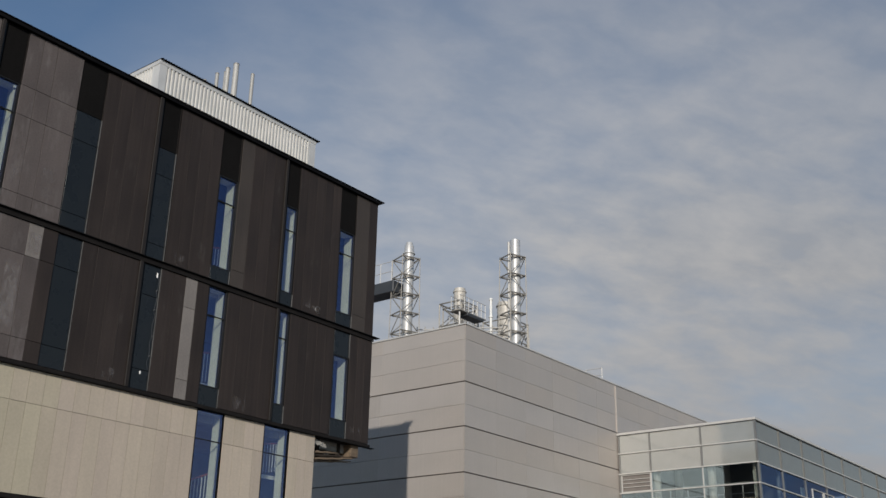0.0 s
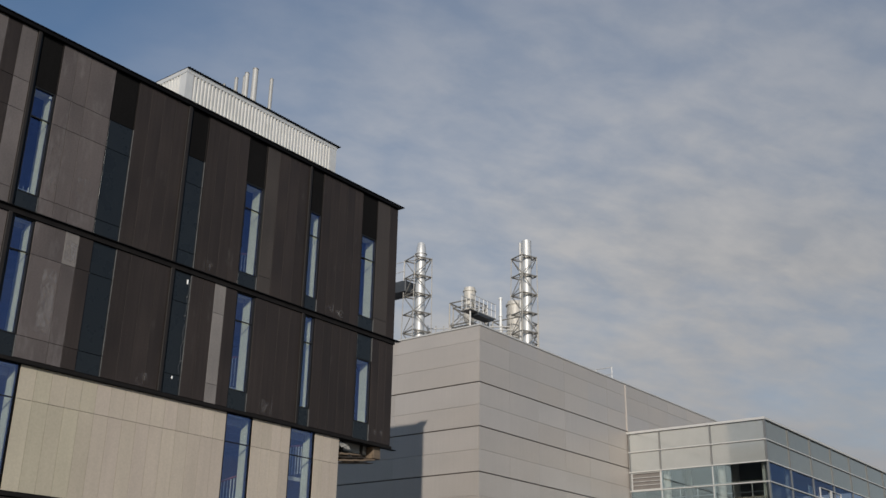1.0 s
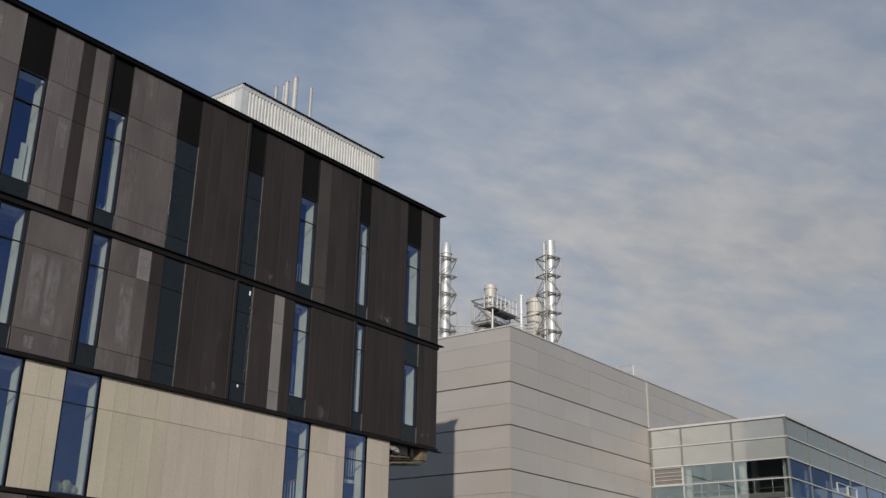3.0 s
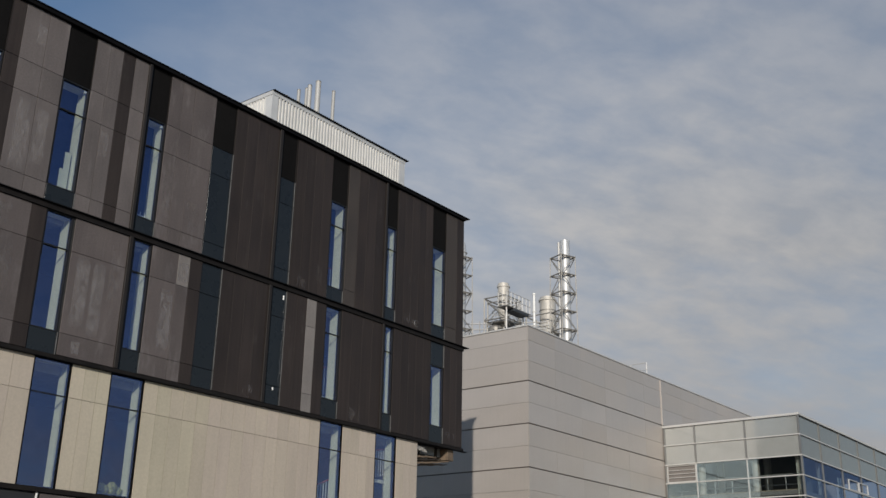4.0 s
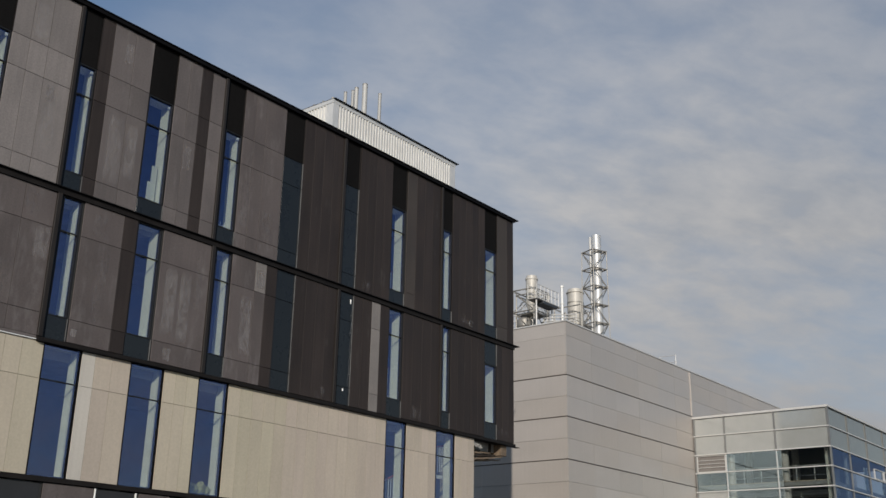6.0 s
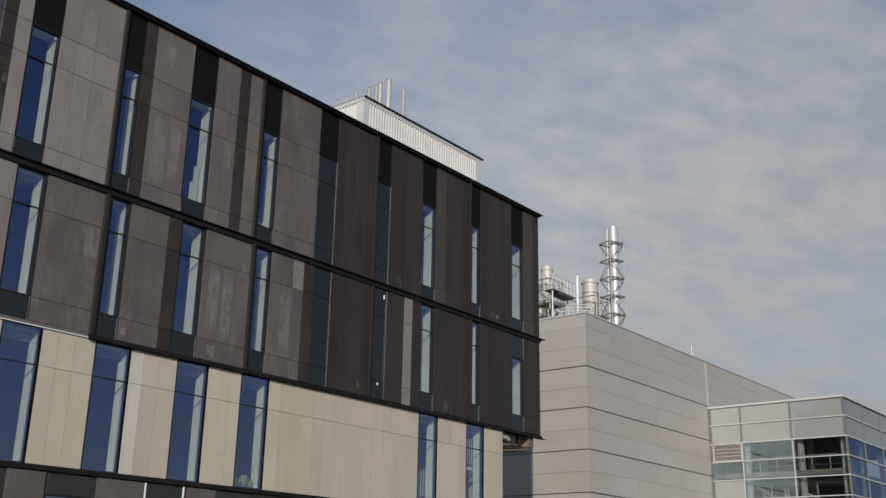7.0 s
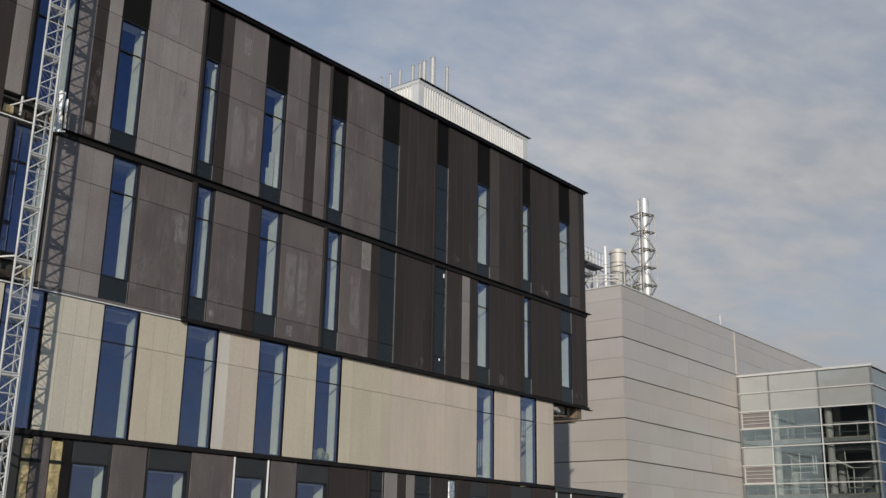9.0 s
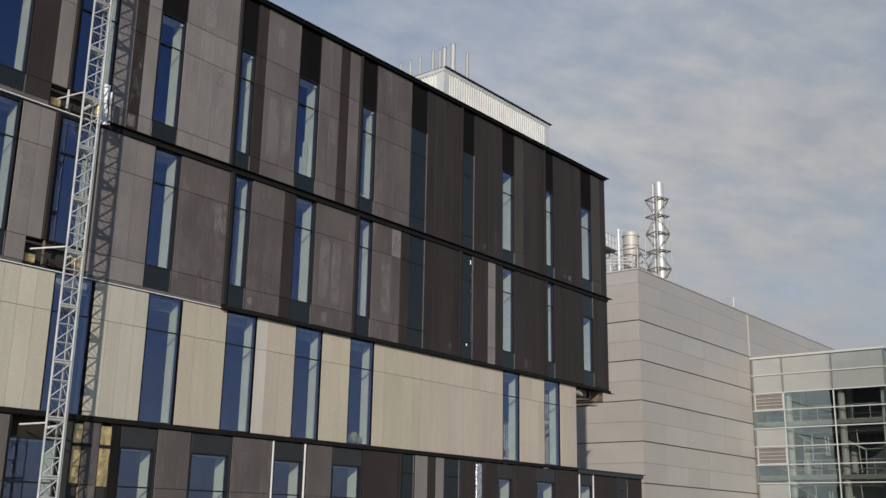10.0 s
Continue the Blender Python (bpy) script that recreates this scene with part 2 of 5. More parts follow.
FIBRE = dict(spec=0.25, scale=(0.9, 0.9, 0.6), mottle=0.13, grain=20.0, bump=0.02, streak=0.05, speck=0.11)
PALE = (0.30, 0.280, 0.275)
M = {
    "char": material("charcoal_board", (0.0345, 0.0268, 0.0240), 0.6, vary=0.12, stain=(0.16, 0.15, 0.14), stain_at=(0.66, 0.80), **{**FIBRE, "streak": 0.12, "mottle": 0.16}),
    "black": material("black_board", (0.0098, 0.0092, 0.0090), 0.75, vary=0.06, **{**FIBRE, "spec": 0.04}),
    "brown": material("brown_grey_board", (0.110, 0.0930, 0.0890), 0.6, vary=0.08, stain=PALE, stain_at=(0.50, 0.64), **FIBRE),
    "grey": material("mid_grey_board", (0.131, 0.114, 0.1095), 0.6, vary=0.08, stain=PALE, stain_at=(0.58, 0.74), **FIBRE),
    "stone": material("stone_grey_board", (0.212, 0.190, 0.181), 0.6, vary=0.06, **FIBRE),
    "umber": material("plain_brown_board", (0.062, 0.052, 0.046), 0.6, vary=0.06, **FIBRE),
    "pale": material("pale_grey_board", (0.215, 0.195, 0.182), 0.6, vary=0.06, **FIBRE),
    "cream": material("cream_board", (0.486, 0.434, 0.328), 0.55, other=(0.498, 0.432, 0.340), vary=0.05, scale=(0.7, 0.7, 0.4), mottle=0.06, grain=16, bump=0.012, streak=0.03, speck=0.05),
    "rose": material("pinkish_cream_board", (0.488, 0.414, 0.344), 0.55, other=(0.492, 0.424, 0.340), vary=0.05, scale=(0.7, 0.7, 0.4), mottle=0.06, grain=16, bump=0.012, streak=0.03, speck=0.05),
    "bone": material("bone_white_board", (0.51, 0.470, 0.385), 0.55, vary=0.03, scale=(0.7, 0.7, 0.4), mottle=0.06, grain=16, bump=0.012, streak=0.03, speck=0.05),
    "ivory": material("ivory_board", (0.55, 0.51, 0.45), 0.55, vary=0.04, scale=(0.7, 0.7, 0.4), mottle=0.05, grain=45, bump=0.015, streak=0.04),
    "coping": material("black_coping_metal", (0.0056, 0.0053, 0.0056), 0.6, 0.0, spec=0.08, mottle=0.2, bump=0.0),
    "fin": material("bronze_brown_metal", (0.0245, 0.0210, 0.0195), 0.55, 0.0, spec=0.2, mottle=0.12, bump=0.0),
    "string": material("dark_string_course_metal", (0.0150, 0.0130, 0.0122), 0.6, spec=0.12, mottle=0.2, bump=0.0),
    "frame": material("dark_window_metal", (0.0165, 0.0170, 0.0180), 0.5, 0.0, spec=0.25, mottle=0.1, bump=0.0),
    "slate": material("slate_blue_spandrel", (0.0150, 0.0178, 0.0202), 0.30, 0.0, spec=0.35, vary=0.10, mottle=0.08, bump=0.0),
    "dusk": material("dark_grey_spandrel", (0.035, 0.0355, 0.0375), 0.4, spec=0.25, vary=0.10, mottle=0.12, bump=0.0),
    "reveal": material("white_painted_lining", (0.74, 0.74, 0.63), 0.6, vary=0.04, mottle=0.05, bump=0.01),
    "room": material("bare_interior_plaster", (0.16, 0.15, 0.14), 0.8, mottle=0.15, bump=0.02),
    "slab": material("bare_concrete", (0.30, 0.29, 0.27), 0.8, mottle=0.18, bump=0.05),
    "core": material("dark_backing_board", (0.03, 0.03, 0.03), 0.8, mottle=0.15, bump=0.02),
    "trim": material("dull_metal_trim", (0.16, 0.16, 0.16), 0.45, 0.3, mottle=0.3, scale=(3, 3, 2), bump=0.0),
    "bright": material("bare_aluminium_strip", (0.78, 0.78, 0.76), 0.45, 0.1, mottle=0.1, bump=0.0),
    "white": material("white_coated_steel", (0.74, 0.74, 0.72), 0.45, 0.1, mottle=0.06, bump=0.0),
    "corr": material("white_corrugated_sheet", (0.72, 0.71, 0.68), 0.42, 0.15, mottle=0.06, grain=20, bump=0.0),
    "corner": material("light_grey_flashing", (0.60, 0.60, 0.59), 0.45, 0.15, mottle=0.06, bump=0.0),
    "vent": material("weathered_vent_paint", (0.41, 0.405, 0.39), 0.55, 0.1, vary=0.12, mottle=0.1, bump=0.0),
    "clad": material("silver_grey_wall_panel", (0.462, 0.414, 0.371), 0.40, 0.2, other=(0.458, 0.422, 0.394), vary=0.035, scale=(0.25, 0.25, 0.5), mottle=0.05, grain=30, bump=0.008, streak=0.02),
    "joint": material("dark_joint", (0.175, 0.158, 0.146), 0.7, mottle=0.1, bump=0.0),
    "steel": material("galvanised_steel", (0.28, 0.265, 0.24), 0.5, 0.35, mottle=0.2, grain=25, bump=0.01),
    "chrome": material("polished_stainless", (0.56, 0.56, 0.555), 0.48, 0.35, vary=0.03, mottle=0.06, grain=8, bump=0.01),
    "beige": material("beige_tank_paint", (0.54, 0.51, 0.46), 0.5, 0.1, mottle=0.12, bump=0.01, streak=0.08),
    "duct": material("dark_grey_duct", (0.06, 0.065, 0.072), 0.5, 0.3, mottle=0.12, bump=0.01),
    "mast": material("pale_grey_mast_paint", (0.55, 0.55, 0.53), 0.5, 0.2, vary=0.05, mottle=0.16, grain=30, bump=0.01),
    "gold": material("gold_foil_insulation", (0.60, 0.46, 0.23), 0.36, 0.5, mottle=0.4, scale=(5, 5, 3), grain=11, bump=0.26),
    "foil": material("crumpled_silver_foil", (0.75, 0.75, 0.76), 0.28, 0.9, mottle=0.2, scale=(6, 6, 4), grain=12, bump=0.2),
    "wool": material("brown_mineral_wool", (0.026, 0.019, 0.014), 0.9, mottle=0.4, scale=(8, 8, 8), grain=30, bump=0.15),
    "kraft": material("pale_brown_edge_board", (0.42, 0.345, 0.25), 0.7, mottle=0.2, scale=(2, 2, 2), bump=0.02),
    "timber": material("weathered_timber", (0.17, 0.125, 0.085), 0.75, mottle=0.3, scale=(6, 1, 6), grain=40, bump=0.06),
    "sheet": material("white_plastic_sheet", (0.70, 0.70, 0.69), 0.35, mottle=0.15, scale=(3, 3, 1), grain=10, bump=0.12),
    "moss": material("yellow_green_packing", (0.34, 0.34, 0.16), 0.6, mottle=0.35, scale=(9, 9, 9), grain=30, bump=0.06),
    "rail_red": material("red_primer_paint", (0.32, 0.10, 0.07), 0.5, mottle=0.1, bump=0.0),
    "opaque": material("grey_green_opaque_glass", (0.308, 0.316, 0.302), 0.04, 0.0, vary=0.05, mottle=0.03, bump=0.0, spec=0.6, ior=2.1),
    "alu": material("pale_anodised_aluminium", (0.56, 0.55, 0.53), 0.5, 0.15, mottle=0.05, bump=0.0),
    "mullion": material("grey_mullion_metal", (0.22, 0.22, 0.215), 0.4, 0.4, mottle=0.06, bump=0.0),
    "asphalt": material("asphalt", (0.05, 0.05, 0.052), 0.85, mottle=0.25, scale=(0.3, 0.3, 0.3), grain=80, bump=0.1),
    "roof": material("grey_roof_felt", (0.16, 0.16, 0.16), 0.85, mottle=0.2, scale=(0.5, 0.5, 0.5), bump=0.05),
    "lamp": material("white_lamp_shell", (0.85, 0.85, 0.83), 0.4, mottle=0.03, bump=0.0),
    "glass": glass("coated_window_glass", (0.91, 0.94, 0.92), 0.17, 0.50),
    # same opaque glass, colour darkened for the dimmer light on the wing's side
    "side_opaque": material("side_shaded_opaque_glass", (0.190, 0.198, 0.184), 0.12, 0.0, vary=0.05, mottle=0.03, bump=0.0, spec=0.35),
    # side curtain glass, darker, with the reflected blue sky put into its sheen
    "side_curtain": glass("side_curtain_glass_sky_sheen", (0.70, 0.76, 0.80), 0.13, 0.42, 0.004, (0.34, 0.40, 0.62)),
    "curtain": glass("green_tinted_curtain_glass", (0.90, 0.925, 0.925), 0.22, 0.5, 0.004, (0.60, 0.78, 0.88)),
}


def residue(name, colour, least, most, cut=(0.38, 0.74)):
    """A patchy film of glue and dust that thins out towards its rim."""
    m = bpy.data.materials.new(name)
    m.use_nodes = True
    nt = m.node_tree
    nodes, link = nt.nodes, nt.links.new
    bsdf, out = nodes["Principled BSDF"], nodes["Material Output"]
    bsdf.inputs["Base Color"].default_value, bsdf.inputs["Roughness"].default_value = (*colour, 1), 0.8
    co, sep = nodes.new("ShaderNodeTexCoord"), nodes.new("ShaderNodeSeparateXYZ")
    link(co.outputs["Generated"], sep.inputs[0])

    def calc(kind, a, b):
        n = nodes.new("ShaderNodeMath")
        n.operation, n.use_clamp = kind, True
        for k, v in enumerate((a, b)):
            if isinstance(v, float):
                n.inputs[k].default_value = v
            else:
                link(v, n.inputs[k])
        return n.outputs[0]

    rim = None
    for axis in ("Y", "Z"):
        bell = calc("MULTIPLY", calc("MULTIPLY", sep.outputs[axis], calc("SUBTRACT", 1.0, sep.outputs[axis])), 8.0)
        rim = bell if rim is None else calc("MULTIPLY", rim, bell)
    mp = nodes.new("ShaderNodeMapping")
    mp.inputs["Scale"].default_value = (1.0, 1.0, 0.42)
    link(co.outputs["Object"], mp.inputs["Vector"])
    ns = nodes.new("ShaderNodeTexNoise")
    ns.inputs["Scale"].default_value, ns.inputs["Detail"].default_value, ns.inputs["Roughness"].default_value = 6.5, 10.0, 0.76
    link(mp.outputs[0], ns.inputs["Vector"])
    mr = nodes.new("ShaderNodeMapRange")
    mr.inputs["From Min"].default_value, mr.inputs["From Max"].default_value = cut
    mr.inputs["To Min"].default_value, mr.inputs["To Max"].default_value = least, most
    link(ns.outputs["Fac"], mr.inputs["Value"])
    clear, mix = nodes.new("ShaderNodeBsdfTransparent"), nodes.new("ShaderNodeMixShader")
    link(calc("MULTIPLY", rim, mr.outputs["Result"]), mix.inputs["Fac"])
    link(clear.outputs[0], mix.inputs[1])
    link(bsdf.outputs[0], mix.inputs[2])
    link(mix.outputs[0], out.inputs["Surface"])
    return m


M["residue"] = residue("pale_glue_residue", (0.30, 0.275, 0.27), 0.02, 0.72)
M["haze"] = residue("pale_dust_haze", (0.46, 0.43, 0.42), 0.0, 0.26)
M["film"] = residue("thin_dust_film", (0.24, 0.22, 0.215), 0.0, 0.38, (0.48, 0.78))


# ---- building helpers
def box(bm, x0, x1, y0, y1, z0, z1):
    v = [bm.verts.new((x, y, z)) for x in (x0, x1) for y in (y0, y1) for z in (z0, z1)]
    for f in ((0, 1, 3, 2), (4, 6, 7, 5), (0, 4, 5, 1), (2, 3, 7, 6), (0, 2, 6, 4), (1, 5, 7, 3)):
        bm.faces.new([v[i] for i in f])


def boxes(*rows):
    bm = bmesh.new()
    for r in rows:
        box(bm, *r)
    return bm


def slabbed(x0, x1, y0, y1, z0, z1, edge=0.006):
    """A board with eased edges."""
    bm = boxes((x0, x1, y0, y1, z0, z1))
    bmesh.ops.bevel(bm, geom=list(bm.edges), offset=edge, segments=1, affect="EDGES")
    return bm


def rod(bm, a, b, r, n=6):
    a, b = Vector(a), Vector(b)
    d = (b - a).normalized()
    side = d.cross(Vector((0, 0, 1)) if abs(d.z) < 0.9 else Vector((1, 0, 0))).normalized()
    up = d.cross(side)
    rings = [[bm.verts.new(p + r * (math.cos(2 * math.pi * i / n) * side + math.sin(2 * math.pi * i / n) * up)) for i in range(n)] for p in (a, b)]
    for i in range(n):
        j = (i + 1) % n
        bm.faces.new((rings[0][i], rings[0][j], rings[1][j], rings[1][i]))
    bm.faces.new(rings[0][::-1])
    bm.faces.new(rings[1])


def turned(bm, cx, cy, profile, n=24):
    """A turned body round a vertical axis; profile: radius and height from foot to top."""
    rings = [[bm.verts.new((cx + r * math.cos(2 * math.pi * i / n), cy + r * math.sin(2 * math.pi * i / n), z)) for i in range(n)] for r, z in profile]
    for a, b in zip(rings, rings[1:]):
        for i in range(n):
            j = (i + 1) % n
            bm.faces.new((a[i], a[j], b[j], b[i]))
    bm.faces.new(rings[0][::-1])
    bm.faces.new(rings[-1])


def thing(name, place, label, category, group="", kind=""):
    ob = new(name)
    ob.location = place
    ob.empty_display_size = 0.3
    return tagged(ob, label, category, group, kind)


def origin(ob):
    p = Vector((0, 0, 0))
    while ob:
        p += ob.location
        ob = ob.parent
    return p


def part(name, bm, mat, parent=None, label="", smooth=False):
    """Links a bmesh, drawn in the world's coordinates, as one mesh object under a thing or a part."""
    me = bpy.data.meshes.new(name)
    bmesh.ops.recalc_face_normals(bm, faces=bm.faces)
    if parent:
        bmesh.ops.translate(bm, verts=bm.verts, vec=-origin(parent))
    bm.to_mesh(me)
    bm.free()
    me.materials.append(M[mat])
    if smooth:
        for p in me.polygons:
            p.use_smooth = len(p.vertices) == 4
        me.set_sharp_from_angle(angle=radians(32))
    ob = new(name, me)
    ob.parent = parent
    if label:
        tagged(ob, label)
    return ob


# ---- ground
ground = part("ground", boxes((-1500, 1500, -1500, 1500, -0.3, 0.0)), "asphalt")
tagged(ground, "grey asphalt street and yard under the buildings", "ground", kind="structure")

# ---- the unfinished office building: levels and columns
XP = -28.1                      # face of the cladding boards
DEEP = 0.38                     # depth of the white window linings
Y0, Y1 = -9.0, 32.72            # ends of the dark storeys
YC, YB = 29.88, 35.50           # ends of the cream storey and of the base
ROOF, HEAD, TRANSOM_T, SILL_T, BAND_T, BAND_B = 19.545, 17.61, 16.64, 14.22, 13.69, 13.50
TRANSOM_M, SILL_M, LOW_T, LOW_B = 12.48, 10.08, 9.44, 9.31
TRANSOM_C, CREAM_B, SPAN_B, TRANSOM_B = 8.35, 5.85, 5.17, 4.17
CAP = 0.150                     # height of the roof coping

office = thing("office_building", (-36, 12, 0), "unfinished office building clad in charcoal, grey and cream boards", "building")


def board(mat, y0, y1, z0, z1, proud=0.0, label=""):
    g = 0.0045 if mat in ("cream", "rose", "bone", "ivory") else 0.005 if mat == "char" else 0.006
    r = (XP - 0.03 + proud, XP + proud, y0 + g, y1 - g, z0 + 0.006, z1 - 0.006)
    return part("panel", boxes(r) if g < 0.005 else slabbed(*r, 0.003), mat, office, label)


def window(y0, y1, z0, z1, transoms, back, lined=True, flush=False):
    """A fixed light: dark frame and slim transoms, panes, and a deep lining behind; flush panes cover their frame."""
    xf = XP - back
    f, h = 0.036, 0.019
    xg = xf + 0.014 if flush else xf - 0.03        # back of the glass
    front = xf + (0.012 if flush else 0.03)
    sash = part("window", boxes((xf - 0.10, front, y0, y0 + f, z0, z1), (xf - 0.10, front, y1 - f, y1, z0, z1),
                                 (xf - 0.10, front, y0 + f, y1 - f, z0, z0 + f), (xf - 0.10, front, y0 + f, y1 - f, z1 - f, z1)), "frame", office)
    e = 0.008 if flush else f
    levels = [z0 + e, *transoms, z1 - e]
    for z in transoms:
        part("transom", boxes((xf - 0.004, xf + 0.032, y0 + e, y1 - e, z - h, z + h)), "frame", sash)
    for a, b in zip(levels, levels[1:]):
        part("pane", boxes((xg, xg + 0.012, y0 + e, y1 - e, a + (h if a in transoms else 0), b - (h if b in transoms else 0))), "glass", sash)
    if flush:                                      # black gaskets at both jambs
        part("gasket", boxes((xf + 0.028, xf + 0.040, y0, y0 + 0.022, z0, z1), (xf + 0.028, xf + 0.040, y1 - 0.055, y1, z0, z1)), "coping", sash)
    if lined:
        xb = xf - (0.15 if flush else 0.11)
        xa = xb - (0.30 if flush else DEEP)
        part("lining", boxes((xa, xb, y1 - 0.05, y1 - 0.01, z0, z1), (xa, xb, y0 + 0.01, y0 + 0.05, z0, z1),
                             (xa, xb, y0 + 0.05, y1 - 0.05, z1 - 0.05, z1 - 0.01), (xa, xb, y0 + 0.05, y1 - 0.05, z0 + 0.01, z0 + 0.05)), "reveal", sash)
    if back > 0.1:                                 # reveal of the cladding round the frame
        part("surround", boxes((xf, XP - 0.035, y0 - 0.025, y0, z0, z1), (xf, XP - 0.035, y1, y1 + 0.025, z0, z1)), "frame", sash)
    return sash


def slate(y0, y1, z0, z1, mat="slate", back=0.03):
    if mat != "dusk":
        part("edge_trim", boxes((XP - back, XP + 0.004, y1 + 0.002, y1 + 0.012, z0 + 0.01, z1 - 0.01)), "trim" if mat == "slate" else "fin", office, "thin metal edge trim")
    return part("spandrel", slabbed(XP - back - 0.03, XP - back, y0 + 0.006, y1 - 0.006, z0 + 0.008, z1 - 0.008, 0.003), mat, office)


def fin(y0, y1, z0, z1):
    part("rebate", boxes((XP - 0.10, XP - 0.012, y1 - 0.07, y1, z0, z1)), "frame", office, "dark rebate beside a fin")
    return part("fin", slabbed(XP - 0.20, XP + 0.055, y0, y1 - 0.072, z0, z1, 0.008), "fin", office)


wall_rows = []                  # boxes of the wall behind the cladding


def solid(y0, y1, z0, z1):
    wall_rows.append((XP - 0.42, XP - 0.045, y0, y1, z0, z1))


def behind(y0, y1, z0, z1, back):
    """Wall behind a spandrel that sits deeper than the boards."""
    wall_rows.append((XP - 0.42, XP - back - 0.04, y0, y1, z0, z1))


def courses(mat, y0, y1, levels, stripes=(), mats=None):
    """Boards from y0 to y1, split at the stripes and at the levels."""
    ys = [y0, *stripes, y1]
    for i, (a, b) in enumerate(zip(ys, ys[1:])):
        for c, d in zip(levels, levels[1:]):
            board((mats or {}).get((i, c), mat), a, b, c, d)
    solid(y0, y1, levels[0], levels[-1])


# top storey
LT = [BAND_T + 0.02, SILL_T, TRANSOM_T, HEAD, ROOF - CAP - 0.01]
WT = [(2.62, 3.61), (4.99, 6.08), (7.51, 8.32), (10.52, 11.03), (12.97, 13.83), (16.03, 16.66), (24.43, 25.21), (27.68, 28.21), (30.59, 31.40)]
for a, b in WT:
    window(a, b + 0.05, SILL_T, HEAD, [TRANSOM_T], 0.06)
    if not 3 < a < 5:
        slate(a, b + 0.05, BAND_T, SILL_T)
        behind(a, b, BAND_T, SILL_T, 0.15)
    slate(a, b + 0.05, HEAD, ROOF - CAP, "black", 0.03)
    behind(a, b, HEAD, ROOF - CAP, 0.12)
for a, b in WT[2:6]:
    part("blind_bracket", boxes((XP - 0.16, XP - 0.10, b - 0.075, b - 0.005, HEAD - 0.15, HEAD - 0.07)), "lamp", office)
part("blind", boxes((XP - 0.36, XP - 0.33, 13.48, 13.77, SILL_T + 0.06, SILL_T + 0.75), (XP - 0.36, XP - 0.33, 13.59, 13.77, SILL_T + 0.75, SILL_T + 1.30)), "reveal", office, "pale folded blind behind the glass")
bm = bmesh.new()
for y in (16.21, 16.36, 16.52):
    rod(bm, (XP - 0.30, y, SILL_T + 0.06), (XP - 0.30, y, SILL_T + 0.30), 0.014, 5)
rod(bm, (XP - 0.30, 16.16, SILL_T + 0.18), (XP - 0.30, 16.56, SILL_T + 0.18), 0.014, 5)
part("window_stay", bm, "lamp", office, "small white stay on the window board")
for a, b in ((18.66, 19.49), (21.81, 22.43)):               # blind bays of slate-blue panels
    for c, d in zip(LT[:-1], LT[1:-1]):
        slate(a, b + 0.06, c, d)
    slate(a, b + 0.06, HEAD, ROOF - CAP, "black", 0.03)
    behind(a, b, BAND_T, ROOF - CAP, 0.15)
TOP = [("stone", 3.67, 4.38, (), "char"), ("stone", 6.14, 6.67, (), None), ("char", 6.67, 7.05, (), None), ("stone", 7.05, 7.48, (), None),
       ("stone", 8.38, 10.32, (8.92, 9.48), None), ("char", 11.09, 11.51, (), None), ("grey", 11.51, 12.94, (12.26,), None),
       ("grey", 13.90, 14.85, (14.39,), None), ("char", 14.85, 15.30, (), None), ("grey", 15.30, 15.82, (), None),
       ("brown", 16.74, 18.63, (17.23, 17.71), None)]
courses("stone", 4.38, 4.83, LT[1:])
for mat, a, b, stripes, other in TOP:
    courses(other or mat, a, b, LT, stripes)
DARKT = [BAND_T + 0.02, ROOF - CAP - 0.01]                          # tall narrow boards
for a, b in ((19.57, 21.58), (22.55, 24.40), (25.91, 27.46), (28.28, 30.55)):
    n = max(2, round((b - a) / 0.5))
    courses("char", a, b, DARKT, [a + (b - a) * i / n for i in range(1, n)])
courses("umber", 25.32, 25.91, [BAND_T + 0.02, SILL_T + 0.1, ROOF - CAP - 0.01])
courses("umber", 31.46, 32.23, [BAND_T + 0.02, SILL_T + 0.1, ROOF - CAP - 0.01])
courses("char", 32.23, Y1, DARKT)
for a, b in ((4.83, 4.98), (10.32, 10.50), (15.82, 16.00), (21.58, 21.79), (27.47, 27.65)):
    fin(a, b, SILL_T if a < 5 else BAND_T, ROOF - CAP)
solid(4.83, 4.98, SILL_T, ROOF - CAP - 0.01)
for a, b in ((10.32, 10.52), (15.82, 16.03), (21.58, 21.81), (27.46, 27.68)):
    solid(a, b, BAND_T, ROOF - CAP - 0.01)

# middle storey
LM = [LOW_T + 0.01, SILL_M, TRANSOM_M, BAND_B]
WM = [(2.55, 3.61), (4.81, 5.82), (7.72, 8.52), (10.64, 11.19), (13.12, 13.93), (16.10, 16.69), (24.47, 25.22), (27.75, 28.18)]
for a, b in WM:
    window(a, b + 0.05, SILL_M, BAND_B, [TRANSOM_M], 0.06)
    if not 3 < a < 5:
        slate(a, b + 0.05, LOW_T, SILL_M)
        behind(a, b, LOW_T, SILL_M, 0.15)
window(30.61, 31.44, SILL_M, TRANSOM_M + 0.05, [], 0.06)
slate(30.61, 31.44, LOW_T, SILL_M)
slate(30.61, 31.44, TRANSOM_M + 0.05, BAND_B)
behind(30.61, 31.40, LOW_T, SILL_M, 0.15)
behind(30.61, 31.40, TRANSOM_M + 0.05, BAND_B, 0.15)
for a, b in ((18.72, 19.48), (21.84, 22.41)):
    for c, d in zip(LM, LM[1:]):
        slate(a, b + 0.06, c, d)
    behind(a, b, LOW_T, BAND_B, 0.15)
courses("stone", 4.21, 4.61, LM[1:])
